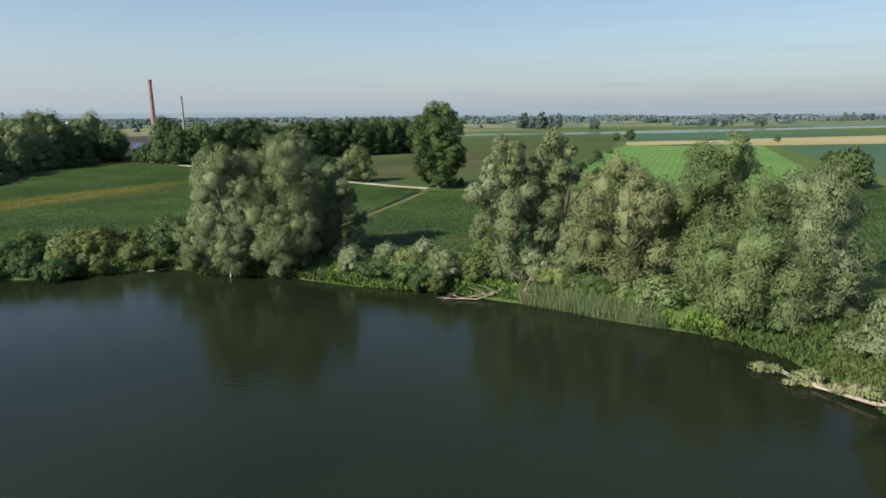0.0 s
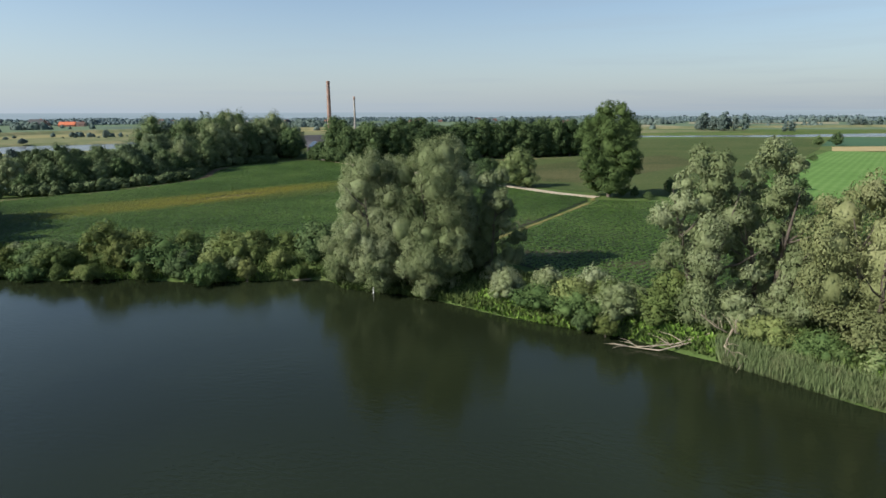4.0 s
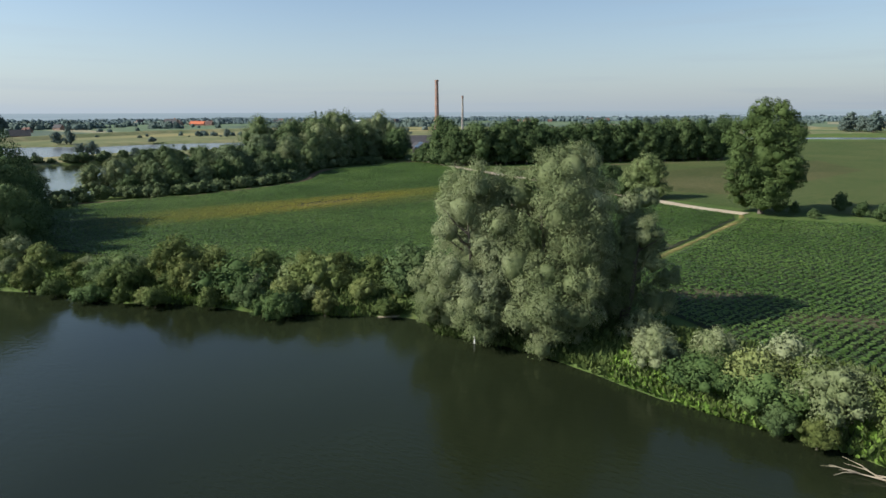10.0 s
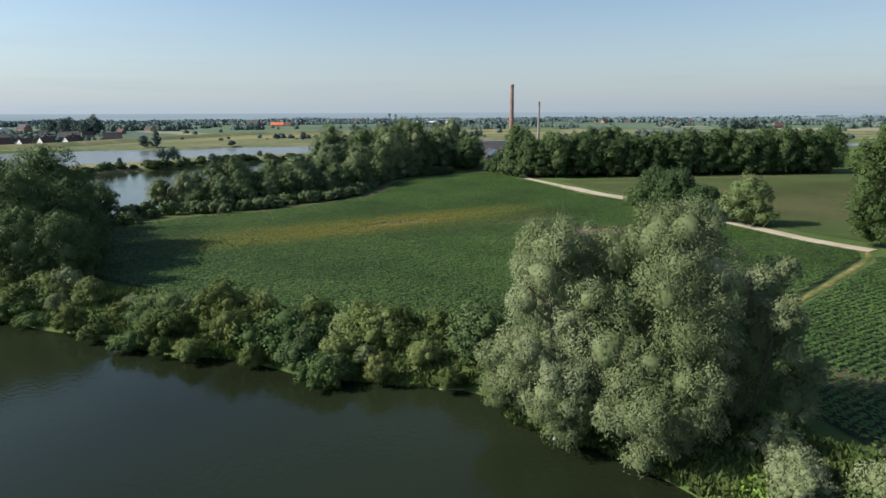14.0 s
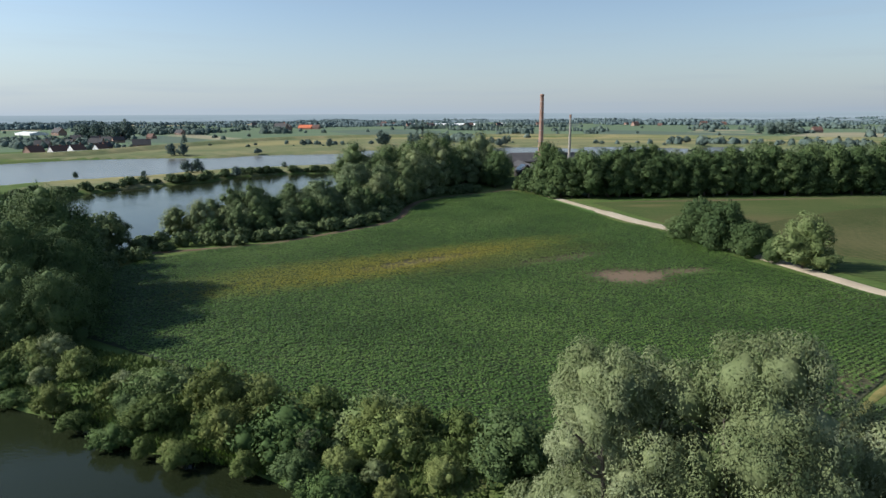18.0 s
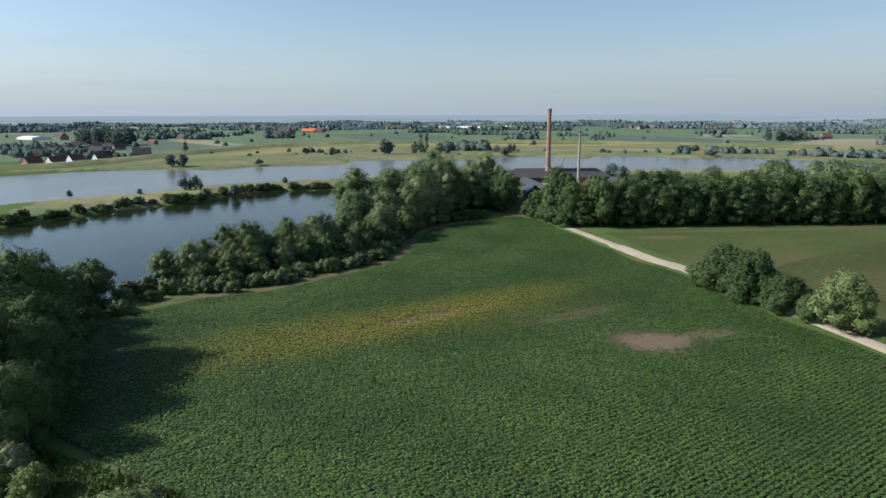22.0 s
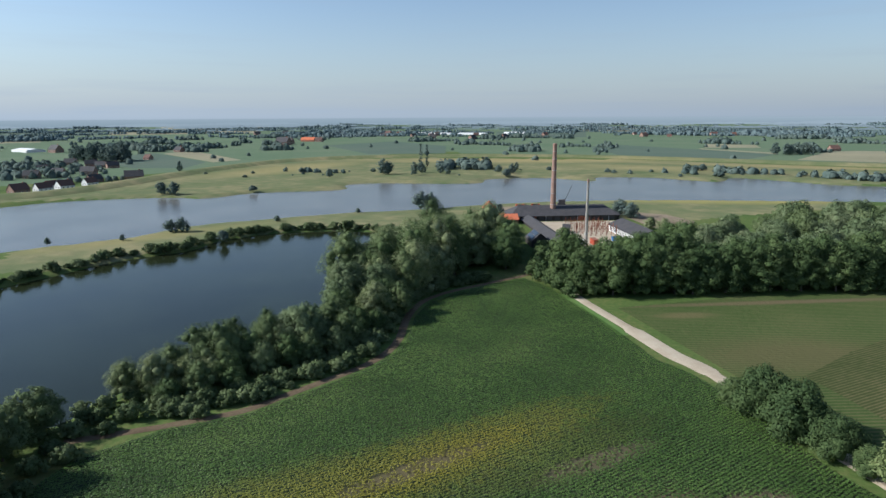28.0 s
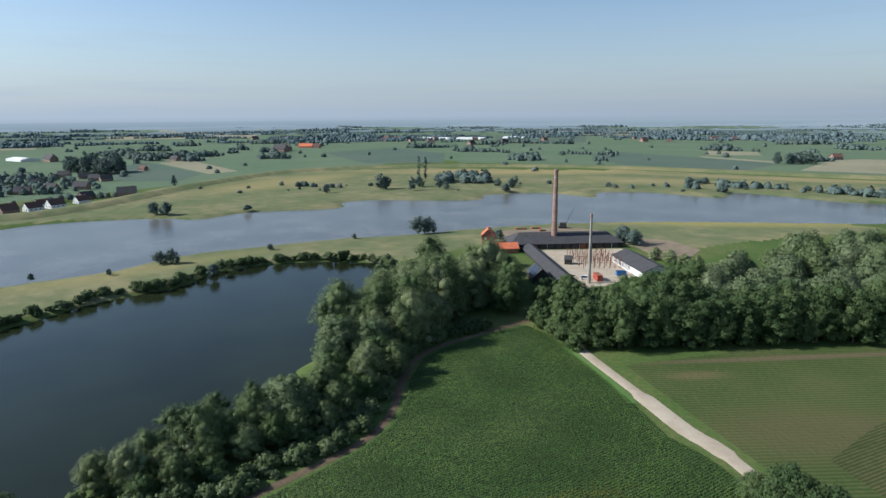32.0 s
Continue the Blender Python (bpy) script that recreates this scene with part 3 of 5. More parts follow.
for nm, poly, key, lab in (
        ("field_soil", FIELD_W, "soil", "dark soil under the crop rows"),
        ("field_soil_east", FIELD_E, "soil", "dark soil under the crop rows"),
        ("field_olive", [(-97, 258), (-58, 224), (-40, 208), (-20, 190), (0, 178), (30, 180), (42, 226), (92, 360), (112, 415), (155, 560), (150, 612), (110, 618), (20, 560), (0, 470), (-2, 352), (-28, 323), (-70, 290)], "field_olive", "olive green mown field with faint rows"),
        ("field_stubble", [(-44, 232), (-36, 256), (-22, 286), (4, 318), (26, 350), (36, 300), (10, 240), (-6, 205), (-20, 207), (-32, 220)], "field_rows", "brown-green field of pale stubble rows"),
        ("field_bright", [(40, 180), (90, 172), (122, 203), (194, 386), (167, 412), (112, 398), (88, 340), (46, 230)], "field_bright", "bright green striped hay field"),
        ("field_dark_far", [(130, 172), (300, 200), (420, 480), (280, 400), (200, 380)], "field_dark", "dark green crop field"),
        ("field_straw_far", [(115, 402), (200, 390), (290, 405), (460, 500), (420, 560), (129, 452)], "field_straw", "straw yellow strip of dry grass"),
        ("field_one", [(-1014, 730), (-975, 978), (-690, 800), (-755, 632)], "far_pasture_hazed", "bright green field behind the dike"),
        ("field_two", [(-884, 500), (-1036, 640), (-1000, 645), (-760, 570), (-700, 500), (-753, 465)], "far_crop_hazed", "dark green crop field behind the dike"),
        ("field_three", [(-993, 650), (-1014, 720), (-754, 622), (-752, 575)], "far_stubble_hazed", "pale stubble field behind the dike"),
        ("field_four", [(-970, 990), (-961, 1205), (-734, 1085), (-600, 890), (-690, 812)], "far_crop_hazed", "dark green crop field behind the dike"),
        ("field_five", [(-704, 1055), (-489, 1185), (-366, 990), (-579, 900)], "far_pasture_hazed", "bright green field behind the dike"),
        ("field_six", [(-1275, 1047), (-1093, 1374), (-845, 1396), (-980, 1225), (-1021, 1022)], "far_pasture_hazed", "green pasture with ditches"),
        ("field_seven", [(-490, 1200), (-455, 1286), (-288, 1192), (-160, 1110), (-185, 960), (-358, 990)], "far_crop_hazed", "dark green crop field behind the dike"),
        ("field_eight", [(-325, 1401), (-235, 1407), (-210, 1304), (-293, 1257)], "far_stubble_hazed", "pale stubble field"),
        ("field_nine", [(-301, 1235), (-168, 1157), (-161, 1118), (-285, 1200)], "far_stubble_hazed", "pale stubble strip"),
        ("field_ten", [(-124, 1000), (-104, 1221), (-69, 1270), (60, 1300), (120, 1100), (20, 1000)], "far_stubble_hazed", "tan harvested field"),
        ("field_eleven", [(-893, 1475), (-364, 1528), (-317, 1320), (-460, 1295), (-503, 1217), (-717, 1188)], "far_pasture_hazed", "green pasture with ditches"),
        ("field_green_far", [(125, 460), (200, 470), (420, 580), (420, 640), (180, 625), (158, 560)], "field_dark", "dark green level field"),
):
    thing(nm, lab, "field", kind="structure", data=sheet(nm, poly, LAND + (0.12 if nm == "field_stubble" else 0.08), M[key]))

# ---- trees ----
def sphere_dirs(n, rng):
    d = rng.normal(size=(n, 3))
    return d / np.linalg.norm(d, axis=1, keepdims=True)


def soft_normals(me, normals):
    """Lets foliage take the light by the clump that it belongs to."""
    normals = normals / (np.linalg.norm(normals, axis=1, keepdims=True) + 1e-9)
    me.normals_split_custom_set_from_vertices(normals.tolist())


def leaf_mesh(name, centres, radii, count, size, mat, rng, droop=0.3, flat=1.0, core=0, homes=None):
    """A crown: leaf sprays over the outside of many puffs, with dense inner foliage."""
    centres, radii = np.asarray(centres, float), np.asarray(radii, float)
    w = radii ** 2
    w[:core] *= 0.45
    idx = rng.choice(len(centres), size=count, p=w / w.sum())
    d = sphere_dirs(count, rng)
    d[:, 2] = np.where(d[:, 2] < -0.35, -d[:, 2] * rng.uniform(-0.6, 1, count), d[:, 2])
    r = radii[idx][:, None] * (0.78 + 0.36 * rng.random((count, 1)) ** 1.3)
    p = centres[idx] + d * r * np.array([1, 1, flat])
    p[:, 2] -= droop * 0.35 * radii[idx] * rng.random(count) ** 2
    nrm = d + rng.normal(scale=0.38, size=(count, 3)) + np.array([0, 0, 0.3])
    nrm /= np.linalg.norm(nrm, axis=1, keepdims=True)
    t = rng.normal(size=(count, 3)) * 0.8 + d * 0.6 - np.array([0, 0, droop * 2.2])
    t -= nrm * (t * nrm).sum(1, keepdims=True)
    t /= np.linalg.norm(t, axis=1, keepdims=True) + 1e-9
    s = np.cross(nrm, t)
    ln = size * rng.uniform(0.55, 1.35, (count, 1))
    wd = ln * (0.42 if droop > 0.5 else 0.6)
    verts = np.stack([p - t * ln * 0.5, p + s * wd * 0.5 + nrm * ln * 0.06, p + t * ln * 0.5, p - s * wd * 0.5 + nrm * ln * 0.06], 1)
    faces = np.arange(count * 4).reshape(-1, 4)
    flip = (np.cross(verts[:, 1] - verts[:, 0], verts[:, 2] - verts[:, 0]) * d).sum(1) < 0
    faces[flip] = faces[flip][:, ::-1]
    verts = verts.reshape(-1, 3)
    mid = (centres * (radii ** 3)[:, None]).sum(0) / (radii ** 3).sum()
    whole = p - mid
    whole /= np.linalg.norm(whole, axis=1, keepdims=True) + 1e-9
    clump = d if homes is None else p - homes[idx]
    clump = clump / (np.linalg.norm(clump, axis=1, keepdims=True) + 1e-9)
    shade = np.repeat(d * 0.4 + clump * 0.65 + whole * 0.1 + nrm * 0.4, 4, 0)
    if core:
        inner, rin = centres[:core], radii[:core]
        ico = bmesh.new()
        bmesh.ops.create_icosphere(ico, subdivisions=1, radius=1)
        base = np.array([v.co[:] for v in ico.verts])
        tri = np.array([[v.index for v in f.verts] for f in ico.faces])
        ico.free()
        cv = (base[None] * (rin * 0.62)[:, None, None] * np.array([1, 1, flat]) * rng.uniform(0.8, 1.1, (len(rin), len(base), 1)) + inner[:, None]).reshape(-1, 3)
        cf = (tri[None] + (np.arange(len(rin)) * len(base))[:, None, None]).reshape(-1, 3) + len(verts)
        me = quads_and_tris(name, np.concatenate([verts, cv]), faces, cf, mat)
        shade = np.concatenate([shade, np.tile(base, (len(rin), 1))])
    else:
        me = raw_mesh(name, verts, faces, mat)
    soft_normals(me, shade)
    return me


def quads_and_tris(name, verts, quads, tris, mat):
    me = bpy.data.meshes.new(name)
    verts = np.asarray(verts, np.float32)
    me.vertices.add(len(verts))
    me.vertices.foreach_set("co", verts.ravel())
    loops = np.concatenate([quads.ravel(), tris.ravel()]).astype(np.int32)
    me.loops.add(len(loops))
    me.loops.foreach_set("vertex_index", loops)
    me.polygons.add(len(quads) + len(tris))
    starts = np.concatenate([np.arange(len(quads)) * 4, len(quads) * 4 + np.arange(len(tris)) * 3]).astype(np.int32)
    me.polygons.foreach_set("loop_start", starts)
    me.update(calc_edges=True)
    me.materials.append(mat)
    return me


def trunk_mesh(name, h, r, limbs, rng, stems=1, spread=0.0):
    bm = bmesh.new()
    for s in range(stems):
        a = math.tau * s / stems + rng.uniform(0, 1)
        lean = spread * h * 0.4 if stems > 1 else 0.04 * h
        top = Vector((math.cos(a) * lean, math.sin(a) * lean, h * 0.75))
        base = Vector((math.cos(a), math.sin(a), 0)) * (r * 0.8 if stems > 1 else 0)
        pts = [base + (top - base) * q + Vector((rng.uniform(-1, 1), rng.uniform(-1, 1), 0)) * h * 0.012 for q in (0, 0.06, 0.3, 0.6, 1)]
        pts[0].z = -0.4
        tube(bm, pts, [r * 1.35, r, r * 0.8, r * 0.5, r * 0.12], 8)
        for k in range(limbs):
            q = rng.uniform(0.25, 0.8)
            p0 = base + (top - base) * q
            b = rng.uniform(0, math.tau)
            ln = h * rng.uniform(0.2, 0.36) * (1.15 - q * 0.6)
            d = Vector((math.cos(b), math.sin(b), rng.uniform(0.35, 0.9))).normalized()
            p1 = p0 + d * ln * 0.5
            p2 = p0 + d * ln + Vector((0, 0, ln * 0.15))
            tube(bm, [p0, p1, p2], [r * 0.42, r * 0.26, r * 0.06], 5)
    return mesh_of(name, bm, M["bark"])


def profile(shape, q):
    """Share of the half width at the share q of the height."""
    if shape == "column":
        return min(1, 0.72 + q) * math.sqrt(max(0.05, 1 - max(0, (q - 0.25) / 0.75) ** 2 * 0.93))
    if shape == "bush":
        return math.sqrt(max(0.12, 1 - q ** 2 * 0.85))
    if shape == "willow":
        return (0.86 + 0.14 * math.sin(q * math.pi)) * math.sqrt(max(0.1, 1 - max(0, (q - 0.4) / 0.6) ** 2 * 0.72))
    if shape == "egg":
        return (0.62 + 0.9 * q if q < 0.42 else 1.0) * math.sqrt(max(0.08, 1 - max(0, (q - 0.42) / 0.58) ** 2 * 0.9))
    return (0.88 + 0.12 * math.sin(q * math.pi)) * math.sqrt(max(0.1, 1 - max(0, (q - 0.35) / 0.65) ** 2 * 0.82))


def crown_puffs(shape, h, w, rng, lobes, tufts, lobe=0.2):
    """Lobes fill the crown, h high and w wide with its foot at z = 0; tufts stud the outside of each lobe. Also gives each puff's lobe."""
    c, r, out_c, out_r, home = [], [], [], [], []
    for i in range(lobes):
        q = (i + rng.uniform(0.1, 0.9)) / lobes
        pr = lobe * w * rng.uniform(0.7, 1.3)
        a = i * 2.4 + rng.uniform(-0.6, 0.6)
        rad = max(0, w / 2 * profile(shape, q) * rng.uniform(0.88, 1.16) * (rng.uniform(0.8, 1.2) if shape == "willow" else 1) - pr) * rng.uniform(0.88, 1.0)
        z = pr * 0.6 + (h - pr * 1.5) * q
        p = np.array((math.cos(a) * rad, math.sin(a) * rad, z))
        c.append(p)
        r.append(pr)
        d = sphere_dirs(tufts, rng)
        d[:, 2] = np.abs(d[:, 2]) * 1.2 - 0.45
        d += 0.55 * np.array([math.cos(a), math.sin(a), 0.3])
        d /= np.linalg.norm(d, axis=1, keepdims=True)
        for k in range(tufts):
            tr = pr * (rng.uniform(0.2, 0.38) if shape == "willow" else rng.uniform(0.22, 0.46))
            pt = p + d[k] * pr * rng.uniform(0.78, 1.0) * np.array([1, 1, 1.2 if shape == "willow" else 1])
            if pt[2] > tr * 0.4:
                out_c.append(pt)
                out_r.append(tr)
                home.append(p)
    mid = [(0, 0, h * q) for q in (0.2, 0.36, 0.52, 0.68)]
    whole = np.array([(0, 0, h * 0.45)] * 4 + c + home)
    return np.array(mid + c + out_c), np.array([(0.72 if shape == "willow" else 0.9) * (w * 0.5 * profile(shape, q) - lobe * w * 0.9) for q in (0.2, 0.36, 0.52, 0.68)] + r + out_r), whole


def make_tree(name, label, category, shape, h, w, mat, seed, leaves, leaf, lobes=14, tufts=8, droop=0.3, stems=1, group="", limbs=7, lobe=0.2):
    rng = np.random.default_rng(seed)
    ob = thing(name, label, category, group=group)
    c, r, home = crown_puffs(shape, h, w, rng, lobes, tufts, lobe)
    part("trunk", trunk_mesh("trunk", h, max(0.1, h * 0.02), limbs, rng, stems, 0.4 if stems > 1 else 0), None, ob)
    part("crown", leaf_mesh("crown", c, r, leaves, leaf, mat, rng, droop, 1.2 if shape == "willow" else 1.0, lobes + 4, home), None, ob)
    return ob


def set_at(ob, x, y, z=LAND, turn=0.0, s=1.0, sz=None):
    ob.matrix_basis = Matrix.LocRotScale((x, y, z), Euler((0, 0, turn)), (s, s, sz or s))
    return ob


def copies(proto, spots, rng, base=1.0, z=LAND, vary=0.2):
    """The first spot takes the tree itself, the others copies. Spots of (x, y) or (x, y, size)."""
    for i, sp in enumerate(spots):
        s = base * (sp[2] if len(sp) > 2 else 1) * rng.uniform(1 - vary, 1 + vary)
        zz = sp[3] if len(sp) > 3 else z
        m = Matrix.LocRotScale((sp[0], sp[1], zz), Euler((0, 0, rng.uniform(0, 6.28))), (s * rng.uniform(0.86, 1.18), s, s * rng.uniform(0.85, 1.15)))
        if i == 0:
            proto.matrix_basis = m
        else:
            o = copy_thing(proto, pose(0, 0, 0))
            o.matrix_basis = m


rng = np.random.default_rng(7)
WILLOW = "silver-green willow leaning over the lake's edge"
for x, y, h, w, key, seed, n, lobes in (
        (-28.6, 86.0, 16.8, 12.5, "leaf_willow", 11, 14000, 19), (-20.8, 88.0, 18.6, 14.5, "leaf_willow", 12, 17000, 24), (-14.5, 91, 14.0, 10, "leaf_willow", 13, 8000, 13),
        (-26.8, 84.0, 8.6, 8.5, "leaf_willow", 9, 5000, 13), (-20.6, 83.6, 9.6, 9.5, "leaf_willow", 10, 6000, 14), (-31.6, 85.2, 8.0, 7.5, "leaf_willow", 8, 4000, 12),
        (10.0, 79, 18.6, 9.0, "leaf_willow", 14, 11000, 26), (16.4, 80, 18.8, 7.4, "leaf_willow", 15, 9000, 26),
        (24.0, 73, 16.4, 13, "leaf_tan", 16, 12000, 17), (33.5, 72, 18.6, 15.0, "leaf_broad", 17, 15000, 20), (43.0, 69, 15.4, 14.5, "leaf_willow", 18, 12000, 17),
        (33, 61, 10.5, 14, "leaf_broad", 19, 10000, 14), (39.5, 61.5, 9.5, 9.5, "leaf_willow", 22, 7000, 12), (40.5, 45, 11.0, 9.5, "leaf_willow", 20, 8000, 14),
        (19, 77, 9.0, 8.0, "leaf_willow", 23, 6000, 12)):
    lab = {"leaf_tan": "brownish willow with thinning foliage on the lake bank", "leaf_broad": "broad green willow overhanging the lake bank"}.get(key, WILLOW)
    t = make_tree("willow_tree", lab, "tree", "willow", h, w, M[key], seed, int(n * (6.8 if seed < 14 else 4.0)), 0.195 if seed < 14 else 0.25, lobes, 18, 0.8, 3, "willows on the lake bank", 5, 0.168)
    set_at(t, x, y, 0.0 if seed < 11 else 0.8 if y < 90 else LAND, seed * 1.7)
t = make_tree("poplar_tree", "tall lone poplar with a dense dark green crown beside the track", "tree", "egg", 23.6, 17.0, M["leaf_poplar"], 31, 46000, 0.36, 56, 13, 0.0, lobe=0.135)
set_at(t, -0.6, 174)
hedge_bush = make_tree("hedge_bush", "dark green bush growing behind the lone poplar", "bush", "bush", 8.0, 8.5, M["leaf_dark"], 37, 2600, 0.5, 10, 8, 0.2, group="bushes by the poplar", limbs=4)
copies(hedge_bush, [(25, 169, 0.75), (15, 184, 0.5), (18, 177, 0.42), (21, 172, 0.5), (31, 176, 0.4), (37, 181, 0.45), (44, 186, 0.35), (50, 200, 0.45), (47, 215, 0.5), (52, 232, 0.4), (58, 248, 0.4), (63, 262, 0.55), (66, 272, 0.6), (70, 283, 0.5), (84, 320, 0.4), (128, 476, 0.9), (138, 474, 1.2), (226, 431, 0.6), (6, 176, 0.3), (9, 171, 0.28), (28, 177, 0.35), (41, 190, 0.3)], rng, vary=0.06)
t = make_tree("round_tree", "round dense green tree standing alone in the field", "tree", "bush", 11.0, 15, M["leaf_poplar"], 32, 4500, 0.8)
set_at(t, 109, 168)
# trees by the track
a = make_tree("field_tree", "dark green tree in a clump beside the gravel track", "tree", "bush", 10.5, 12, M["leaf_dark"], 33, 12000, 0.42, 18, 14, lobe=0.17, group="clump beside the track")
copies(a, [(-49, 203.5), (-42.5, 199.5, 1.05), (-36, 195.5, 0.92), (-55, 207.5, 0.55), (-31, 192, 0.5)], rng, vary=0.05)
a = make_tree("young_tree", "green young tree beside the gravel track", "tree", "bush", 8.4, 9, M["leaf_broad"], 34, 7500, 0.30)
set_at(a, -26, 190, s=1.35)
# big trees at the corner of the lake
a = make_tree("corner_tree", "large dark leafy tree at the lake corner", "tree", "dome", 18, 16, M["leaf_dark"], 35, 24000, 0.33, 24, 15, 0.5, group="trees at the lake corner")
copies(a, [(-132, 96, 1.0), (-118, 86, 0.9), (-125, 80, 0.95), (-138, 87, 1.0), (-147, 95, 0.95), (-110, 81, 0.68), (-122, 94, 0.84), (-150, 105, 0.74), (-156, 97, 0.85), (-141, 102, 0.78), (-114, 91, 0.7), (-104, 84.5, 0.55), (-110, 88, 0.62)], rng, vary=0.03)
a = make_tree("corner_tree", "smaller olive tree at the pond corner", "tree", "dome", 10, 10.5, M["leaf_grove"], 36, 8000, 0.38, 13, 8, 0.4, group="trees at the lake corner")
copies(a, [(-160, 120, 1.1), (-155, 113, 0.95), (-165, 113, 0.8), (-146, 107, 0.6)], rng, vary=0.04)
# line of trees between field and pond
a = make_tree("pond_tree", "grey-green tree in the line between field and pond", "tree", "dome", 18, 16, M["leaf_grove"], 41, 7500, 0.46, 24, 12, 0.6, group="line of trees by the pond", stems=2)
b = make_tree("pond_tree", "dark green tree in the line between field and pond", "tree", "dome", 17, 16, M["leaf_dark"], 42, 7000, 0.46, 24, 12, 0.4, group="line of trees by the pond")
e = make_tree("pond_tree", "pale silvery willow in the line between field and pond", "tree", "dome", 17, 16, M["leaf_willow"], 43, 7500, 0.44, 24, 12, 0.7, group="line of trees by the pond")
rounded = make_tree("pond_tree", "broad rounded willow in the line between field and pond", "tree", "bush", 12.6, 14, M["leaf_wood"], 44, 11000, 0.40, 34, 12, 0.5, group="line of trees by the pond", stems=2, lobe=0.14)
silver = make_tree("pond_tree", "pale rounded willow standing beside the field track", "tree", "bush", 11.4, 12, M["leaf_willow"], 46, 9000, 0.38, 30, 12, 0.6, group="line of trees by the pond", stems=2, lobe=0.15)
copies(a, [(-159.6, 155.4, 0.76), (-154.7, 158, 0.72), (-160, 148.5, 0.62), (-152.3, 169, 0.68), (-156.5, 172.5, 0.66), (-162, 166, 0.6), (-147, 163, 0.5), (-143.5, 187, 0.5), (-151, 189, 0.66), (-155, 195, 0.62), (-148, 215, 0.55), (-143, 174, 0.45), (-149, 148, 0.45), (-141.5, 181, 0.4)], rng, vary=0.03)
copies(b, [(-150.5, 156, 0.54), (-145.5, 169.5, 0.46), (-146, 194, 0.52), (-158, 200, 0.62), (-154, 214, 0.66), (-144.5, 199.5, 0.42), (-153, 164, 0.62), (-151, 142, 0.42), (-146, 154, 0.36)], rng, vary=0.05)
copies(e, [(-161.4, 139, 0.58), (-157, 143, 0.58), (-154, 149, 0.46), (-152.5, 153.5, 0.42), (-168, 228, 0.9), (-163, 224, 0.8), (-149.5, 170.5, 0.5)], rng, vary=0.04)
copies(rounded, [(-149.7, 178.2, 1.04), (-168.5, 213.5, 1.1), (-160.5, 219, 1.12), (-158, 182, 0.8), (-163, 205, 0.85), (-157.5, 161, 0.72)], rng, vary=0.02)
copies(silver, [(-150, 205.3, 1.02)], rng, vary=0.0)
# grove behind the field's far corner
spots = [[], [], []]
for i in range(58):
    u, v = rng.random(), rng.random()
    x, y = -154 - 27 * u - 14 * v, 222 + 84 * v - 6 * u
    if x > -160 and y > 268:
        continue
    spots[int(rng.choice(3, p=(0.42, 0.12, 0.46)))].append((x, y, rng.uniform(0.85, 1.25)))
spots[2] += [(-130, 399, 0.45), (-122, 396, 0.5), (-113, 390, 0.45), (-106, 384, 0.5)]
spots[1] += [(-112, 336, 0.7), (-104, 330, 0.95), (-106, 346, 0.85), (-98, 340, 0.95), (-117, 331, 0.45), (-150, 282, 0.8), (-156, 292, 1.0), (-160, 302, 1.0), (-166, 312, 0.9), (-139, 286, 0.45), (-172, 318, 0.8), (-180, 330, 0.75), (-190, 342, 0.7), (-117, 318, 0.8), (-109, 314, 1.0), (-126, 310, 0.55)]
for proto, sp in zip((a, b, e), spots):
    copies(copy_thing(proto, pose(0, 0, 0)), sp, rng, vary=0.08)
gate = make_tree("gate_tree", "bushy green tree beside the works entrance", "tree", "bush", 7.5, 8, M["leaf_dark"], 45, 1500, 0.7, 10, 7, 0.3, group="trees at the works entrance")
gate_spots = []
while len(gate_spots) < 24:
    x, y = rng.uniform(-152, -114), rng.uniform(266, 322)
    off = min(math.dist((x, y), p) for p in ROAD)
    if off > 4.5 and x < -118 + (y - 266) * 0.1 and x > -146 - (y - 280) * 0.2 and y > 276 - (x + 118) * 0.2:
        gate_spots.append((x, y, rng.uniform(0.55, 0.95) * (0.6 if x > -142 and y > 294 else 1)))
gate_spots += [(-114, 261, 0.8), (-119.5, 265.5, 0.95), (-125, 270.5, 1.05), (-131, 275, 1.0), (-137, 280, 0.9)]
copies(gate, gate_spots, rng, vary=0.05)
# dark windbreak
row = [make_tree("windbreak_tree", "tall dark green tree in a dense windbreak row", "tree", "dome", 17.6, 12.5, M["leaf_dark"], 50 + k, 6500, 0.55, 22, 12, 0.2, group="windbreak row") for k in range(2)]
line = smooth_line([(-124, 276), (-117, 266), (-108, 268), (-97, 275), (-69, 298), (-29, 328), (-12, 342)], 4.6)
for k, proto in enumerate(row):
    copies(proto, [(p[0] + rng.uniform(-1, 1), p[1] + rng.uniform(0, 2), rng.uniform(0.9, 1.08) * (0.54 if p[0] < -114 else 0.85 if p[0] < -106 else 1)) for p in line[k::2]], rng, vary=0.04)
    o = copy_thing(proto, pose(0, 0, 0))
    copies(o, [(p[0] - 5 + rng.uniform(-1, 1), p[1] + 8, rng.uniform(0.85, 1.02)) for p in line[k + 2::2]], rng, vary=0.05)
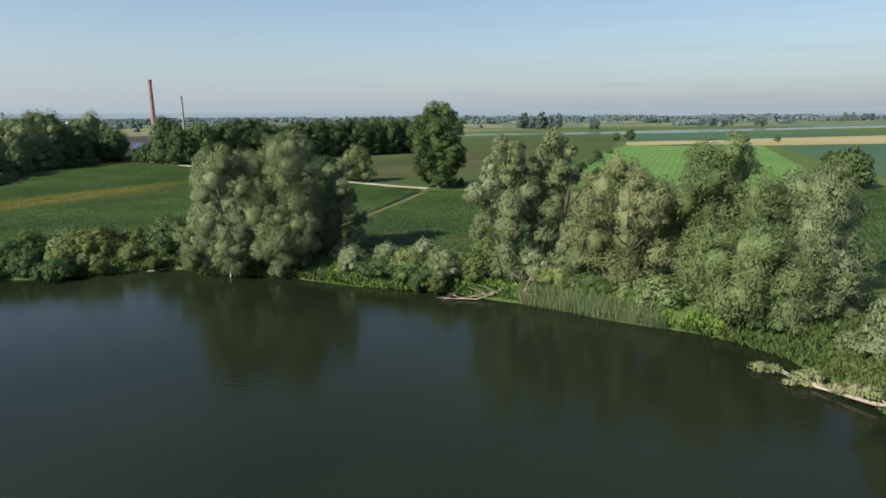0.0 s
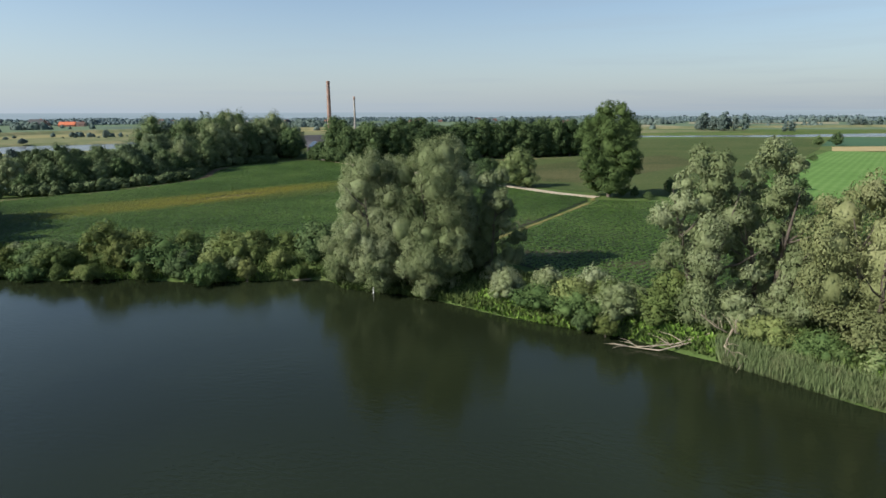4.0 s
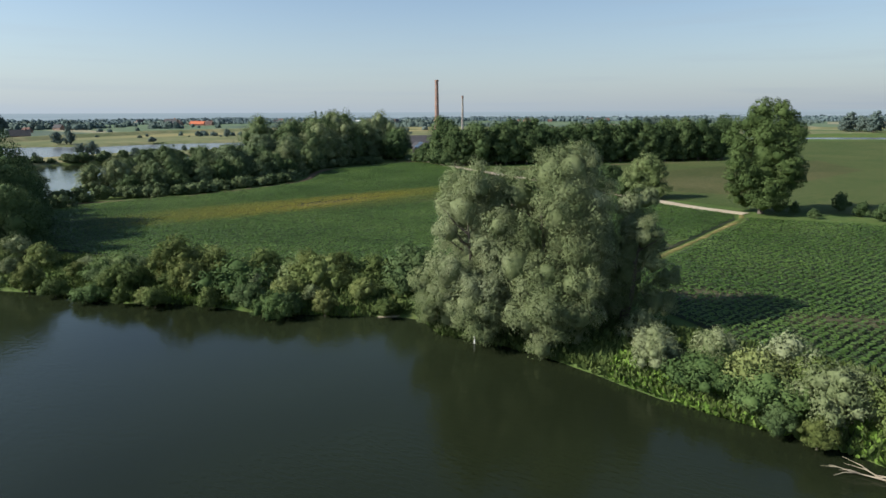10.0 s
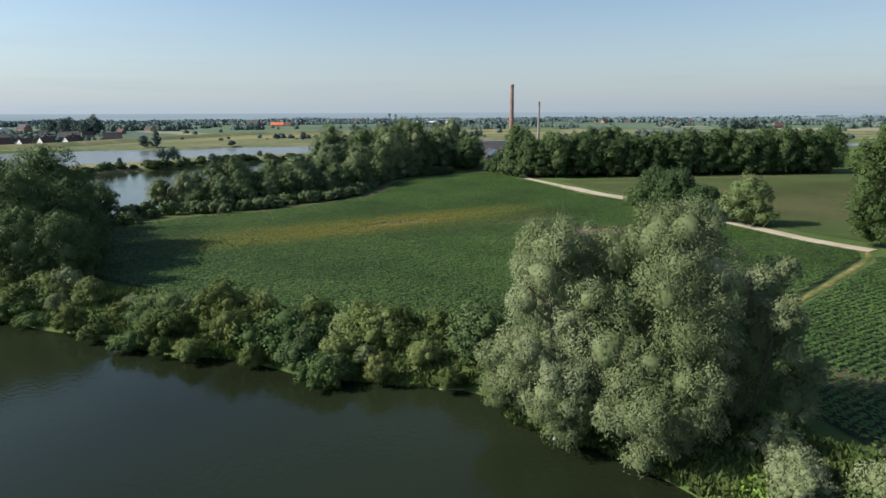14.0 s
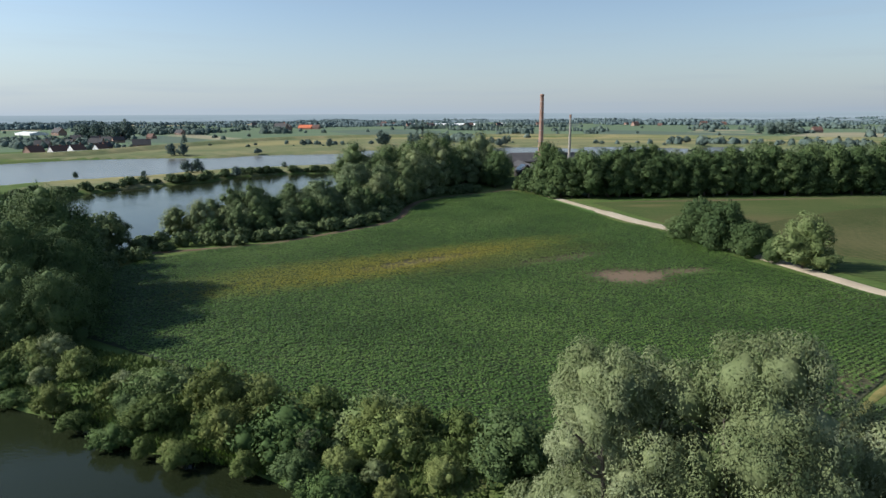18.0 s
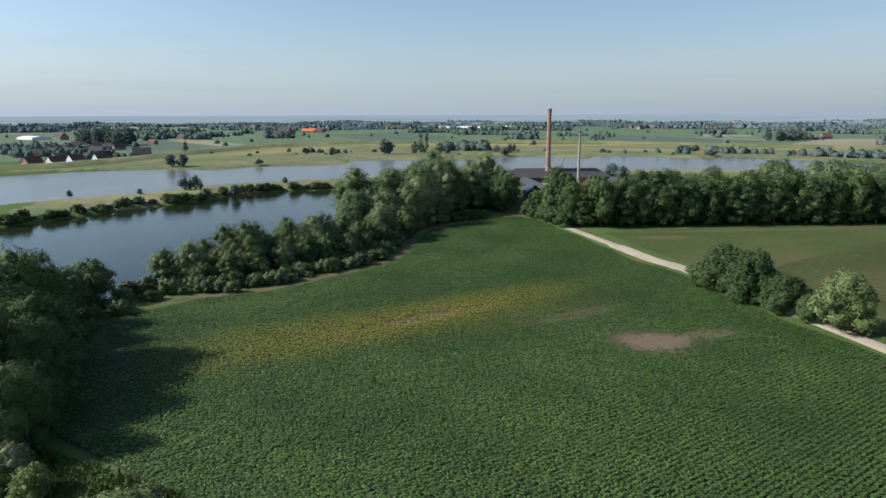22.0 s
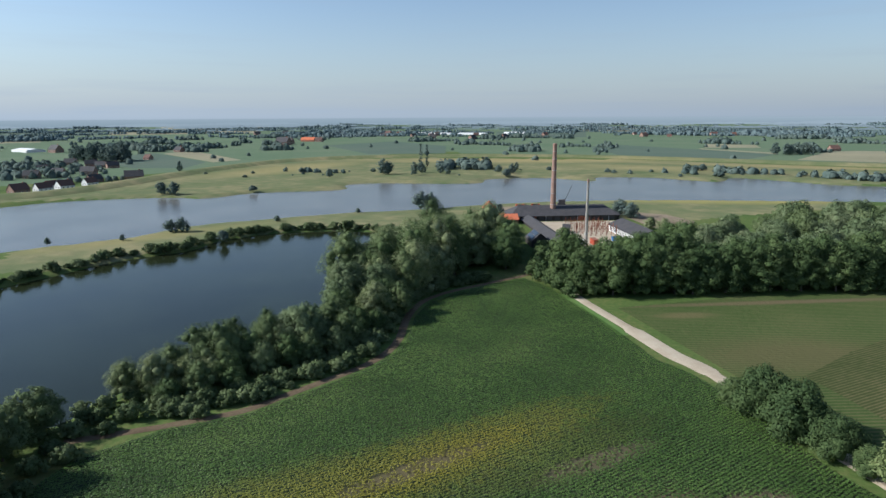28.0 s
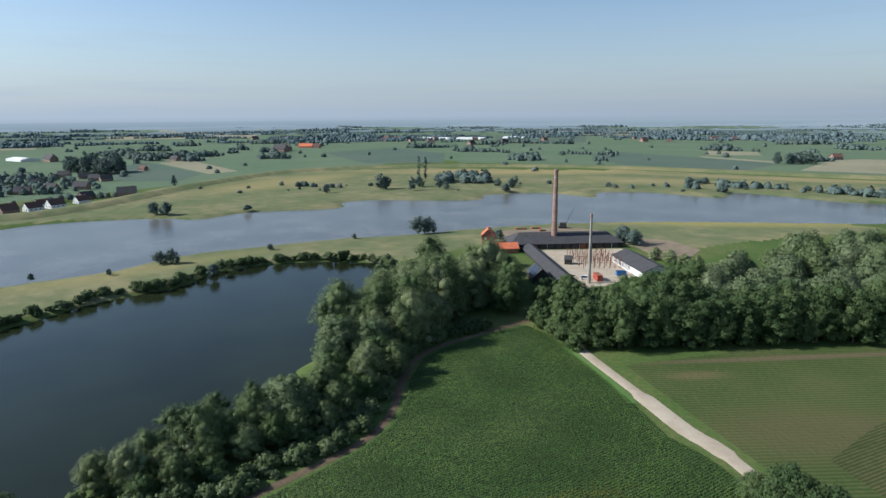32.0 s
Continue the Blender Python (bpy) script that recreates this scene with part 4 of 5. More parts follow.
# willow wood behind it
wood = [make_tree("wood_tree", lab, "tree", "dome", 13, 13, M[key], 55 + k, 2400, 0.7, 16, 9, 0.5, group="willow wood")
        for k, (key, lab) in enumerate((("leaf_wood", "pale green willow in the wood behind the windbreak"), ("leaf_grove", "green tree in the wood behind the windbreak")))]
spots = []
while len(spots) < 125:
    x, y = rng.uniform(-125, -14), rng.uniform(285, 490)
    across = -0.62 * (x + 97) + 0.78 * (y - 275)
    if 12 < across < 125 and x > -108 + (y - 285) * 0.22:
        spots.append((x, y, rng.uniform(0.75, 1.15)))
copies(wood[0], spots[:85], rng, vary=0.08)
copies(wood[1], spots[85:], rng, vary=0.08)

# ---- bushes on the banks ----
bush = [make_tree("bank_bush", "leafy green bush on the lake bank", "bush", "bush", h, w, M["leaf_bush"], 60 + k, 3900, 0.25, 14, 14, 0.2, group="bushes on the lake bank", limbs=4, lobe=0.19)
        for k, (h, w) in enumerate(((4.2, 6.8), (3.6, 5.6), (4.8, 6.2)))]
pale = make_tree("bank_bush", "grey-green willow bush on the lake bank", "bush", "bush", 4.6, 6.2, M["leaf_willow"], 64, 4200, 0.24, 14, 14, 0.6, group="bushes on the lake bank", limbs=4, lobe=0.19)
dusk = make_tree("bank_bush", "dark hawthorn bush on the lake bank", "bush", "bush", 4.4, 6.0, M["leaf_dark"], 65, 3600, 0.25, 14, 14, 0.2, group="bushes on the lake bank", limbs=4, lobe=0.19)
olive = make_tree("bank_bush", "feathery olive bush on the lake bank", "bush", "dome", 4.8, 5.4, M["leaf_olive"], 67, 4200, 0.2, 18, 14, 0.4, group="bushes on the lake bank", limbs=4, lobe=0.17)
bramble = make_tree("bramble_mound", "low sprawling bramble thicket on the lake bank", "bush", "bush", 2.3, 7.5, M["leaf_bramble"], 68, 3600, 0.27, 26, 9, 0.2, group="bramble on the lake bank", limbs=4, lobe=0.13)
shore = [p for p in LAKE[-30:] + LAKE[:140] if p[1] > 35 and -150 < p[0] < 60]
shore = shore[:next((i for i in range(1, len(shore)) if math.dist(shore[i], shore[i - 1]) > 12), len(shore))]
sp = [[], [], [], [], [], [], []]
for i, (x, y) in enumerate(shore):
    for depth in (-0.7, 3.0, 6.0, 8.6):
        west, east = x < -38, -14 < x < 14
        if rng.random() < ((0.85 if depth < 0 else 0.95 if east else 0.8 if west else 0.6) if depth < 8 else 0.45 * west):
            px, py = x + rng.uniform(-1.6, 1.6), y + depth + rng.uniform(-1.2, 1.2)
            if -39 < px < -17 and depth < 4 or -18 < px < -12.5:
                continue
            if 7 < px < 27 and depth < 3.2 or py < 57 and px > 28 and rng.random() < 0.7:
                continue
            if -16 < px < 12 and depth < 3 and rng.random() < 0.35:
                continue
            size = rng.uniform(0.5, 1.25) * (1.0 if depth > 3 else 0.7)
            if -12.5 < px < 12:
                size = rng.uniform(0.7, 1.08) * (0.7 if depth < 3 else 1)
            if px > -16 and rng.random() < 0.55:
                k = 3
            else:
                k = int(rng.choice(7, p=(0.16, 0.14, 0.12, 0.03, 0.13, 0.2, 0.22)))
            if x > 26:
                px += depth * 0.8
            sp[k].append((px, py, size * (1.15 if k == 6 else 1), 0.3 if depth < 2.5 else 1.2))
for proto, q in zip(bush + [pale, dusk, olive, bramble], sp):
    copies(proto, q, rng, vary=0.12)
# hedge on the pond's far bank
hedge = make_tree("pond_bush", "low dark bush on the far pond bank", "bush", "bush", 3.6, 5.5, M["leaf_grove"], 66, 700, 0.6, 9, 7, 0.2, group="bushes round the pond", limbs=3)
sp = []
for i, (x, y) in enumerate(POND[44:104]):
    for k in range(3):
        if rng.random() < 0.8:
            sp.append((x + rng.uniform(-5, 0.5) - 1.0, y + rng.uniform(-1, 3.5), rng.uniform(0.4, 1.25), 1.0))
sp += [(-141, 110, 0.8), (-146, 114, 0.8), (-150, 119, 0.8), (-154, 124, 0.8), (-158, 128, 0.8), (-160, 133, 0.8), (-155, 130, 0.8), (-151, 134, 0.9), (-158, 138, 0.9), (-150, 128, 0.7), (-163, 130, 0.7), (-138, 106, 1.1), (-134, 104, 1.2), (-145, 119, 0.9), (-152, 140, 1.1), (-147, 141, 0.9)]
for i, (x, y) in enumerate(TRACK[4:34]):
    sp += [(x - rng.uniform(2.2, 9.5), y + rng.uniform(-2, 2), rng.uniform(0.5, 0.95)) for k in range(6)]
copies(hedge, [p for p in sp if len(p) > 3 or sdf(POND, np.array([p[0]]), np.array([p[1]]))[0] > 1.0], rng, vary=0.1)


# ---- weeds and reeds ----
def tufts(name, label, spots, mat, rng, length, width, lean):
    """Upright blades and leaves at many spots (x, y, z)."""
    p = np.asarray(spots, float)
    n = len(p)
    a, tilt = rng.uniform(0, math.tau, n), rng.uniform(0.05, lean, n)
    ln = length * rng.uniform(0.5, 1.2, n)
    d = np.stack([np.cos(a) * np.sin(tilt), np.sin(a) * np.sin(tilt), np.cos(tilt)], 1)
    b = rng.uniform(0, math.tau, n)
    s = np.stack([np.cos(b), np.sin(b), np.zeros(n)], 1) * (width * rng.uniform(0.6, 1.3, n))[:, None] / 2
    top, mid = p + d * ln[:, None], p + d * ln[:, None] * 0.55
    v = np.stack([p, mid + s, top, mid - s], 1).reshape(-1, 3)
    return thing(name, label, "plants", kind="stuff", data=raw_mesh(name, v, np.arange(len(v)).reshape(-1, 4), mat))


def band(x0, x1, lo, hi, n, rng):
    """Spots along the lake shore between x0 and x1, lo to hi metres inland."""
    pts = np.array([p for p in shore if x0 <= p[0] <= x1])
    k = rng.integers(0, len(pts) - 1, n)
    q = pts[k] + (pts[k + 1] - pts[k]) * rng.random((n, 1))
    dep = rng.uniform(lo, hi, n)
    side = np.where(q[:, 0] > 26, 0.8, 0.0)
    x, y = q[:, 0] + dep * side, q[:, 1] + dep * (1 - side * 0.5)
    return np.stack([x, y, np.clip(dep * 0.4, 0, LAND) - 0.05], 1)


tufts("bank_weeds", "dense green weeds and nettles covering the lake bank", np.concatenate([band(-150, 44, 0.2, 13, 40000, rng), band(-150, 44, 0.0, 1.6, 14000, rng)]), M["leaf_bush"], rng, 0.85, 0.28, 1.0)
tufts("bright_weeds", "fresh lime-green weeds at the water's edge",
      np.concatenate([band(-17, 10, 0.0, 3.4, 3000, rng), band(-95, -40, 0.1, 1.2, 1500, rng), band(5, 13, 0.5, 3, 900, rng), band(22, 31, 0.6, 4.5, 2600, rng)]), M["leaf_lime"], rng, 0.7, 0.4, 1.1)
tufts("reeds", "grey-green reeds standing in the shallow water", band(11, 27, -0.9, 2.2, 7500, rng), M["reed"], rng, 1.5, 0.08, 0.5)


# ---- fallen wood, shore details ----
def fallen(name, label, line, r0, twigs, seed, leaves=0):
    rng = np.random.default_rng(seed)
    ob = thing(name, label, "dead wood", pose(line[0][0], line[0][1], line[0][2]))
    o = Vector(line[0])
    pts = [Vector(p) - o for p in line]
    bm = bmesh.new()
    tube(bm, pts, [r0 * (1 - 0.75 * i / (len(pts) - 1)) for i in range(len(pts))], 7)
    part("trunk", bm, M["deadwood"], ob)
    cs, rs = [], []
    for k in range(twigs):
        q = rng.uniform(0.2, 0.95) * (len(pts) - 1)
        p = pts[int(q)].lerp(pts[min(int(q) + 1, len(pts) - 1)], q % 1)
        d = (pts[-1] - pts[0]).normalized() + Vector((rng.uniform(-1, 1), rng.uniform(-1, 1), rng.uniform(-0.1, 0.6)))
        d = d.normalized() * rng.uniform(1.0, 2.6)
        bm = bmesh.new()
        tube(bm, [p, p + d * 0.5 + Vector((0, 0, 0.15)), p + d], [r0 * 0.35, r0 * 0.22, r0 * 0.06], 5)
        part("branch", bm, M["deadwood"], ob)
        cs.append(p + d * 0.8)
        rs.append(rng.uniform(0.5, 0.95))
    if leaves:
        part("foliage", leaf_mesh("foliage", [c[:] for c in cs], rs, leaves, 0.34, M["leaf_tan"], rng, 0.6, 0.6, 0), None, ob, "wilting grey-green leaves")
    return ob


fallen("fallen_willow", "fallen willow lying from the bank into the water", [(37.5, 40.5, 0.9), (34.5, 43, 0.5), (32.2, 46.5, 0.25), (30.5, 50.5, 0.2)], 0.22, 14, 91, 2200)
for line, r0, tw, sd in (([(11, 74, 1.4), (7.5, 72.2, 0.6), (4.0, 71.6, 0.15)], 0.13, 9, 92), ([(9, 72.5, 0.8), (6, 71.0, 0.25), (2.5, 71.8, 0.1)], 0.11, 7, 93),
                         ([(12.5, 73, 2.2), (11.5, 70.5, 1.4), (13.5, 68.2, 0.25)], 0.12, 9, 94), ([(13, 74, 1.2), (11, 73, 2.4), (9.5, 72.6, 3.6)], 0.10, 8, 95), ([(14, 74, 1.2), (12.6, 72.2, 2.2), (12.4, 71.4, 3.8)], 0.09, 7, 96)):
    fallen("dead_branch", "bare bleached branch lying at the waterline", line, r0, tw, sd)
bm = bmesh.new()
tube(bm, [(0, 0, -0.6), (0, 0, 0.75), (0, 0, 0.82)], [0.09, 0.09, 0.05], 10)
thing("marker_post", "short white post standing in the shallow water", "post", pose(-27.75, 83.0, 0), data=mesh_of("marker_post", bm, M["white"]))
thing("mud_strip", "pale dried mud strip at the waterline", "ground", kind="structure",
      data=ribbon("mud_strip", smooth_line([(-40.8, 86.0), (-38.6, 87.3), (-36.8, 87.9)], 1.0), [0.1, 0.2, 0.3, 0.4, 0.5, 0.6, 0.5, 0.5, 0.4, 0.3, 0.2, 0.1, 0.1, 0.1][:len(smooth_line([(-40.8, 86.0), (-38.6, 87.3), (-36.8, 87.9)], 1.0))], 0.10, M["gravel"], ((-1, -0.1), (0, 0.04), (1, -0.1))))

# ---- brickworks ----
def roof_mesh(name, l, w, eave, ridge, over, mat, hip=0.0, thick=0.18):
    """A gable or hipped roof along x, centred, as a shell."""
    bm = bmesh.new()
    hl, hw = l / 2 + over, w / 2 + over
    drop = (ridge - eave) * over / (w / 2)
    for up in (0, thick):
        e, r = eave - drop + up, ridge + up
        v = [bm.verts.new(p) for p in ((-hl, -hw, e), (hl, -hw, e), (hl, hw, e), (-hl, hw, e), (-hl + hip, 0, r), (hl - hip, 0, r))]
        bm.faces.new((v[0], v[1], v[5], v[4]))
        bm.faces.new((v[2], v[3], v[4], v[5]))
        if hip:
            bm.faces.new((v[1], v[2], v[5]))
            bm.faces.new((v[3], v[0], v[4]))
        if up:
            for a, b in ((0, 1), (1, 2), (2, 3), (3, 0)) if hip else ((0, 1), (1, 5), (5, 2), (2, 3), (3, 4), (4, 0)):
                bm.faces.new((low[a], low[b], v[b], v[a]))
        low = v
    bmesh.ops.recalc_face_normals(bm, faces=bm.faces[:])
    return mesh_of(name, bm, mat)


def house_walls(l, w, eave, ridge, mat, hip=0.0, t=0.25):
    bm = bmesh.new()
    x, y = l / 2, w / 2
    box(bm, -x, -y, -0.2, x, -y + t, eave)
    box(bm, -x, y - t, -0.2, x, y, eave)
    for sx in (-x, x - t):
        box(bm, sx, -y + t, -0.2, sx + t, y - t, eave)
        if not hip:
            v = [bm.verts.new((sx + q, yy, zz)) for q in (0, t) for yy, zz in ((-y, eave), (y, eave), (0, ridge - 0.05))]
            bm.faces.new(v[:3]), bm.faces.new(v[3:][::-1])
            for a, b in ((0, 1), (1, 2), (2, 0)):
                bm.faces.new((v[a], v[b], v[b + 3], v[a + 3]))
    bmesh.ops.recalc_face_normals(bm, faces=bm.faces[:])
    return mesh_of("wall", bm, mat)


def window(parent, x, y, z, w, h, face="y", out=-1):
    """A window in a wall of the parent: frame and pane."""
    bm = bmesh.new()
    d = 0.06 * out
    pane = bmesh.new()
    if face == "y":
        box(bm, x - w / 2, min(y, y + d), z, x + w / 2, max(y, y + d), z + h)
        box(pane, x - w / 2 + 0.08, min(y + d, y + d * 1.4), z + 0.08, x + w / 2 - 0.08, max(y + d, y + d * 1.4), z + h - 0.08)
    else:
        box(bm, min(y, y + d), x - w / 2, z, max(y, y + d), x + w / 2, z + h)
        box(pane, min(y + d, y + d * 1.4), x - w / 2 + 0.08, z + 0.08, max(y + d, y + d * 1.4), x + w / 2 - 0.08, z + h - 0.08)
    f = part("window", bm, M["white"], parent)
    part("pane", pane, M["glass"], f)


def building(name, label, x, y, turn, l, w, eave, ridge, wall, roof, hip=0.0, over=0.5, group="", cat="building"):
    ob = thing(name, label, cat, pose(x, y, LAND, 0, 0, turn), group)
    part("wall", house_walls(l, w, eave, ridge, M[wall], hip), None, ob)
    part("roof", roof_mesh("roof", l, w, eave, ridge, over, M[roof], hip), None, ob)
    return ob


HALL_TURN = math.degrees(math.atan2(0.63, 0.776))
hall = building("kiln_hall", "long low brickworks hall with a dark hipped roof", -184, 407.5, HALL_TURN, 62, 20, 3.2, 7.6, "wood_dark", "slate", 7.0, 0.8)
building("drying_shed", "long narrow dark-roofed drying shed in the yard", -170.5, 358, math.degrees(math.atan2(-55, 47)), 68, 7.5, 2.0, 4.0, "wood_dark", "slate", 0, 0.7)
works = building("works_building", "white-walled works building with a dark roof", -129.5, 375, math.degrees(math.atan2(-16, 14)), 36, 14, 3.4, 6.2, "white", "slate", 0, 0.5)
house = building("brick_house", "red brick house with an orange tiled roof", -222, 390, 120, 9, 7.5, 5.2, 8.6, "brick", "tile_red", 0, 0.4)
building("outbuilding", "low outbuilding with an orange tiled roof", -202, 375, HALL_TURN, 12, 9, 2.6, 5.0, "brick", "tile_red", 0, 0.4)
black = building("black_house", "black wooden house with solar panels on its roof", -161, 331, math.degrees(math.atan2(-55, 47)), 12, 8, 3.0, 6.4, "wood_dark", "slate", 0, 0.4)
building("yard_shed", "small black wooden shed in the yard", -162.5, 367, 20, 3.6, 3.4, 2.6, 4.2, "wood_dark", "slate", 0, 0.25)


def chimney(label, x, y, h, r0, r1, mat):
    ob = thing("chimney", label, "chimney", pose(x, y, LAND - 0.2), "brickworks chimneys")
    bm = bmesh.new()
    tube(bm, [(0, 0, h * q) for q in (0, 0.25, 0.5, 0.75, 1)], [r0 + (r1 - r0) * q for q in (0, 0.25, 0.5, 0.75, 1)], 20)
    part("shaft", bm, M[mat], ob)
    bm = bmesh.new()
    tube(bm, [(0, 0, h - 1.6), (0, 0, h - 1.2), (0, 0, h - 0.2), (0, 0, h + 0.1)], [r1 * 1.02, r1 * 1.2, r1 * 1.2, r1 * 1.05], 20)
    part("crown_ring", bm, M["brick_old"], ob)
    for q in (0.2, 0.35, 0.5, 0.65, 0.8, 0.9):
        r = r0 + (r1 - r0) * q + 0.04
        bm = bmesh.new()
        tube(bm, [(0, 0, h * q - 0.1), (0, 0, h * q + 0.1)], [r, r], 20)
        part("iron_band", bm, M["steel"], ob)
    return ob


chimney("tall red brick factory chimney with iron bands", -186.5, 402, 43.0, 1.75, 1.05, "brick_old")
chimney("slender weathered brick chimney in the yard", -140.5, 338.5, 30.8, 0.8, 0.45, "concrete_pale")
thing("yard", "pale sandy brickworks yard", "yard", kind="structure",
      data=sheet("yard", [(-188, 388), (-153, 416), (-130, 398), (-126, 366), (-132, 340), (-141, 322), (-150, 330), (-168, 352), (-186, 376)], LAND + 0.09, M["gravel"]))



# openings of the hall and its neighbours
for k in range(13):
    x = -27 + k * 4.5
    bm = bmesh.new()
    box(bm, x - 1.5, -10.09, 0.1, x + 1.5, -10.0, 2.7)
    part("bay_door", bm, M["rust" if k % 6 == 2 else "slate"], hall)
for k in range(14):
    bm = bmesh.new()
    x = -29.2 + k * 4.5
    box(bm, x - 0.12, -10.85, -0.1, x + 0.12, -10.6, 2.9)
    part("post", bm, M["steel" if k % 4 == 0 else "wood_dark"], hall)
for x in (-2.6, 2.6):
    window(house, x, -3.75, 2.6, 1.1, 1.5)
    window(house, x, -3.75, 0.4, 1.1, 1.5)
    window(house, x * 0.7, 4.5, 3.0, 1.0, 1.4, "x", 1)
    window(house, x * 0.7, -4.5, 3.0, 1.0, 1.4, "x", -1)
for k in range(12):
    w = (0.9, 0.7, 1.0, 0.8)[k % 4]
    bm = bmesh.new()
    x = -15.4 + k * 1.75
    box(bm, x - w / 2, -7.06, 0.6, x + w / 2, -7.0, 2.9)
    part("letter_bar", bm, M["slate"], works, "large painted letter block")
bm = bmesh.new()
box(bm, -4.5, -5.4, 4.25, 1.0, -2.6, 4.4)
for v in bm.verts:
    v.co.z += (v.co.y + 4.0) * 0.4
part("skylight", bm, M["white"], works, "pale translucent roof light")
for i in range(2):
    for k in range(5):
        bm = bmesh.new()
        box(bm, -4.8 + k * 1.9, -3.6 + i * 1.7, 0.0, -3.1 + k * 1.9, -2.05 + i * 1.7, 0.06)
        for v in bm.verts:
            v.co.z += 6.4 - abs(v.co.y) * 3.4 / 4.0 + 0.28
        part("solar_panel", bm, M["glass"], black, "dark blue solar panel")

# rusty drying posts
post = thing("yard_post", "tall rusty red steel post standing in the yard", "post", group="posts in the yard")
bm = bmesh.new()
box(bm, -0.12, -0.12, 0, 0.12, 0.12, 5.2)
part("shaft", bm, M["rust"], post)
bm = bmesh.new()
box(bm, -0.9, -0.07, 3.5, 0.9, 0.07, 3.65)
part("crossbar", bm, M["rust"], post)
bm = bmesh.new()
box(bm, -0.3, -0.3, 0, 0.3, 0.3, 0.25)
part("footing", bm, M["brick_old"], post)
u0, v0 = Vector((0.776, 0.63)), Vector((0.66, -0.75))
first = True
for i in range(8):
    for k in range(6):
        p = Vector((-170, 380)) + u0 * (2.6 * i + 1) + v0 * (5.0 * k)
        m = pose(p.x + rng.uniform(-0.3, 0.3), p.y + rng.uniform(-0.3, 0.3), LAND + 0.08, 0, 0, HALL_TURN)
        if first:
            post.matrix_basis = m
            first = False
        else:
            copy_thing(post, m)


def parked_car(label, x, y, turn, paint, van=False):
    ob = thing("car", label, "car", pose(x, y, LAND + 0.12, 0, 0, turn))
    bm = bmesh.new()
    box(bm, -2.15, -0.86, 0.32, 2.15, 0.86, 0.92)
    bmesh.ops.bevel(bm, geom=bm.edges[:], offset=0.12, segments=2, affect="EDGES")
    part("body", bm, M[paint], ob)
    bm = bmesh.new()
    box(bm, -1.9 if van else -1.5, -0.78, 0.9, 1.0, 0.78, 1.85 if van else 1.45)
    for v in bm.verts:
        if v.co.z > 1.2:
            v.co.x *= 0.8
            v.co.y *= 0.86
    part("cabin", bm, M["glass"], ob, "dark glazed cabin")
    bm = bmesh.new()
    box(bm, -1.5 if van else -1.15, -0.66, 1.84 if van else 1.44, 0.8, 0.66, 1.92 if van else 1.5)
    part("roof", bm, M[paint], ob)
    for sx in (-1.35, 1.35):
        for sy in (-0.84, 0.84):
            bm = bmesh.new()
            tube(bm, [(sx, sy - 0.1, 0.33), (sx, sy + 0.1, 0.33)], [0.33, 0.33], 14)
            w = part("wheel", bm, M["tyre"], ob)
            bm = bmesh.new()
            tube(bm, [(sx, sy - 0.11, 0.33), (sx, sy + 0.11, 0.33)], [0.18, 0.18], 10)
            part("rim", bm, M["steel"], w)
    for sy in (-0.6, 0.6):
        bm = bmesh.new()
        box(bm, 2.12, sy - 0.18, 0.62, 2.17, sy + 0.18, 0.78)
        part("headlight", bm, M["white"], ob)
    return ob


parked_car("white estate car parked in the sandy yard", -144, 343.3, 20, "white", True)
parked_car("white van parked beside the works", -113, 352, 110, "white", True)
ob = thing("storage_container", "faded red storage container in the yard", "container", pose(-139.2, 345.8, LAND + 0.1, 0, 0, -50))
bm = bmesh.new()
box(bm, -3.0, -1.2, 0.1, 3.0, 1.2, 2.6)
part("body", bm, M["red_paint"], ob)
for k in range(14):
    bm = bmesh.new()
    box(bm, -2.85 + k * 0.42, -1.25, 0.15, -2.67 + k * 0.42, -1.2, 2.5)
    part("rib", bm, M["red_paint"], ob)
bm = bmesh.new()
box(bm, -3.05, -1.25, 2.6, 3.05, 1.25, 2.7)
part("lid", bm, M["rust"], ob)
ob = thing("waste_skip", "open blue waste skip in the yard", "skip", pose(-133.5, 359.5, LAND + 0.1, 0, 0, 40))
bm = bmesh.new()
for a0 in ((-2.2, -1.1, 0.1, 2.2, -1.0, 1.9), (-2.2, 1.0, 0.1, 2.2, 1.1, 1.9), (-2.2, -1.0, 0.1, -2.1, 1.0, 1.9), (2.1, -1.0, 0.1, 2.2, 1.0, 1.9), (-2.1, -1.0, 0.1, 2.1, 1.0, 0.2)):
    box(bm, *a0)
part("body", bm, M["blue_paint"], ob)
bm = bmesh.new()
box(bm, -2.3, -1.2, 1.9, 2.3, -1.0, 2.0)
box(bm, -2.3, 1.0, 1.9, 2.3, 1.2, 2.0)
part("rim", bm, M["blue_paint"], ob)
ob = thing("crane", "small dark dragline crane on the river bank", "crane", pose(-206, 457, LAND, 0, 0, 30))
bm = bmesh.new()
box(bm, -2, -1.6, 1.0, 2.4, 1.6, 3.6)
part("cab", bm, M["slate"], ob)
for sy in (-1.5, 1.5):
    bm = bmesh.new()
    box(bm, -2.6, sy - 0.4, 0, 2.6, sy + 0.4, 1.0)
    part("track", bm, M["tyre"], ob)
for sy in (-0.5, 0.5):
    bm = bmesh.new()
    tube(bm, [(2, sy, 2.5), (6.5, sy * 0.6, 13)], [0.12, 0.08], 6)
    part("boom", bm, M["slate"], ob)
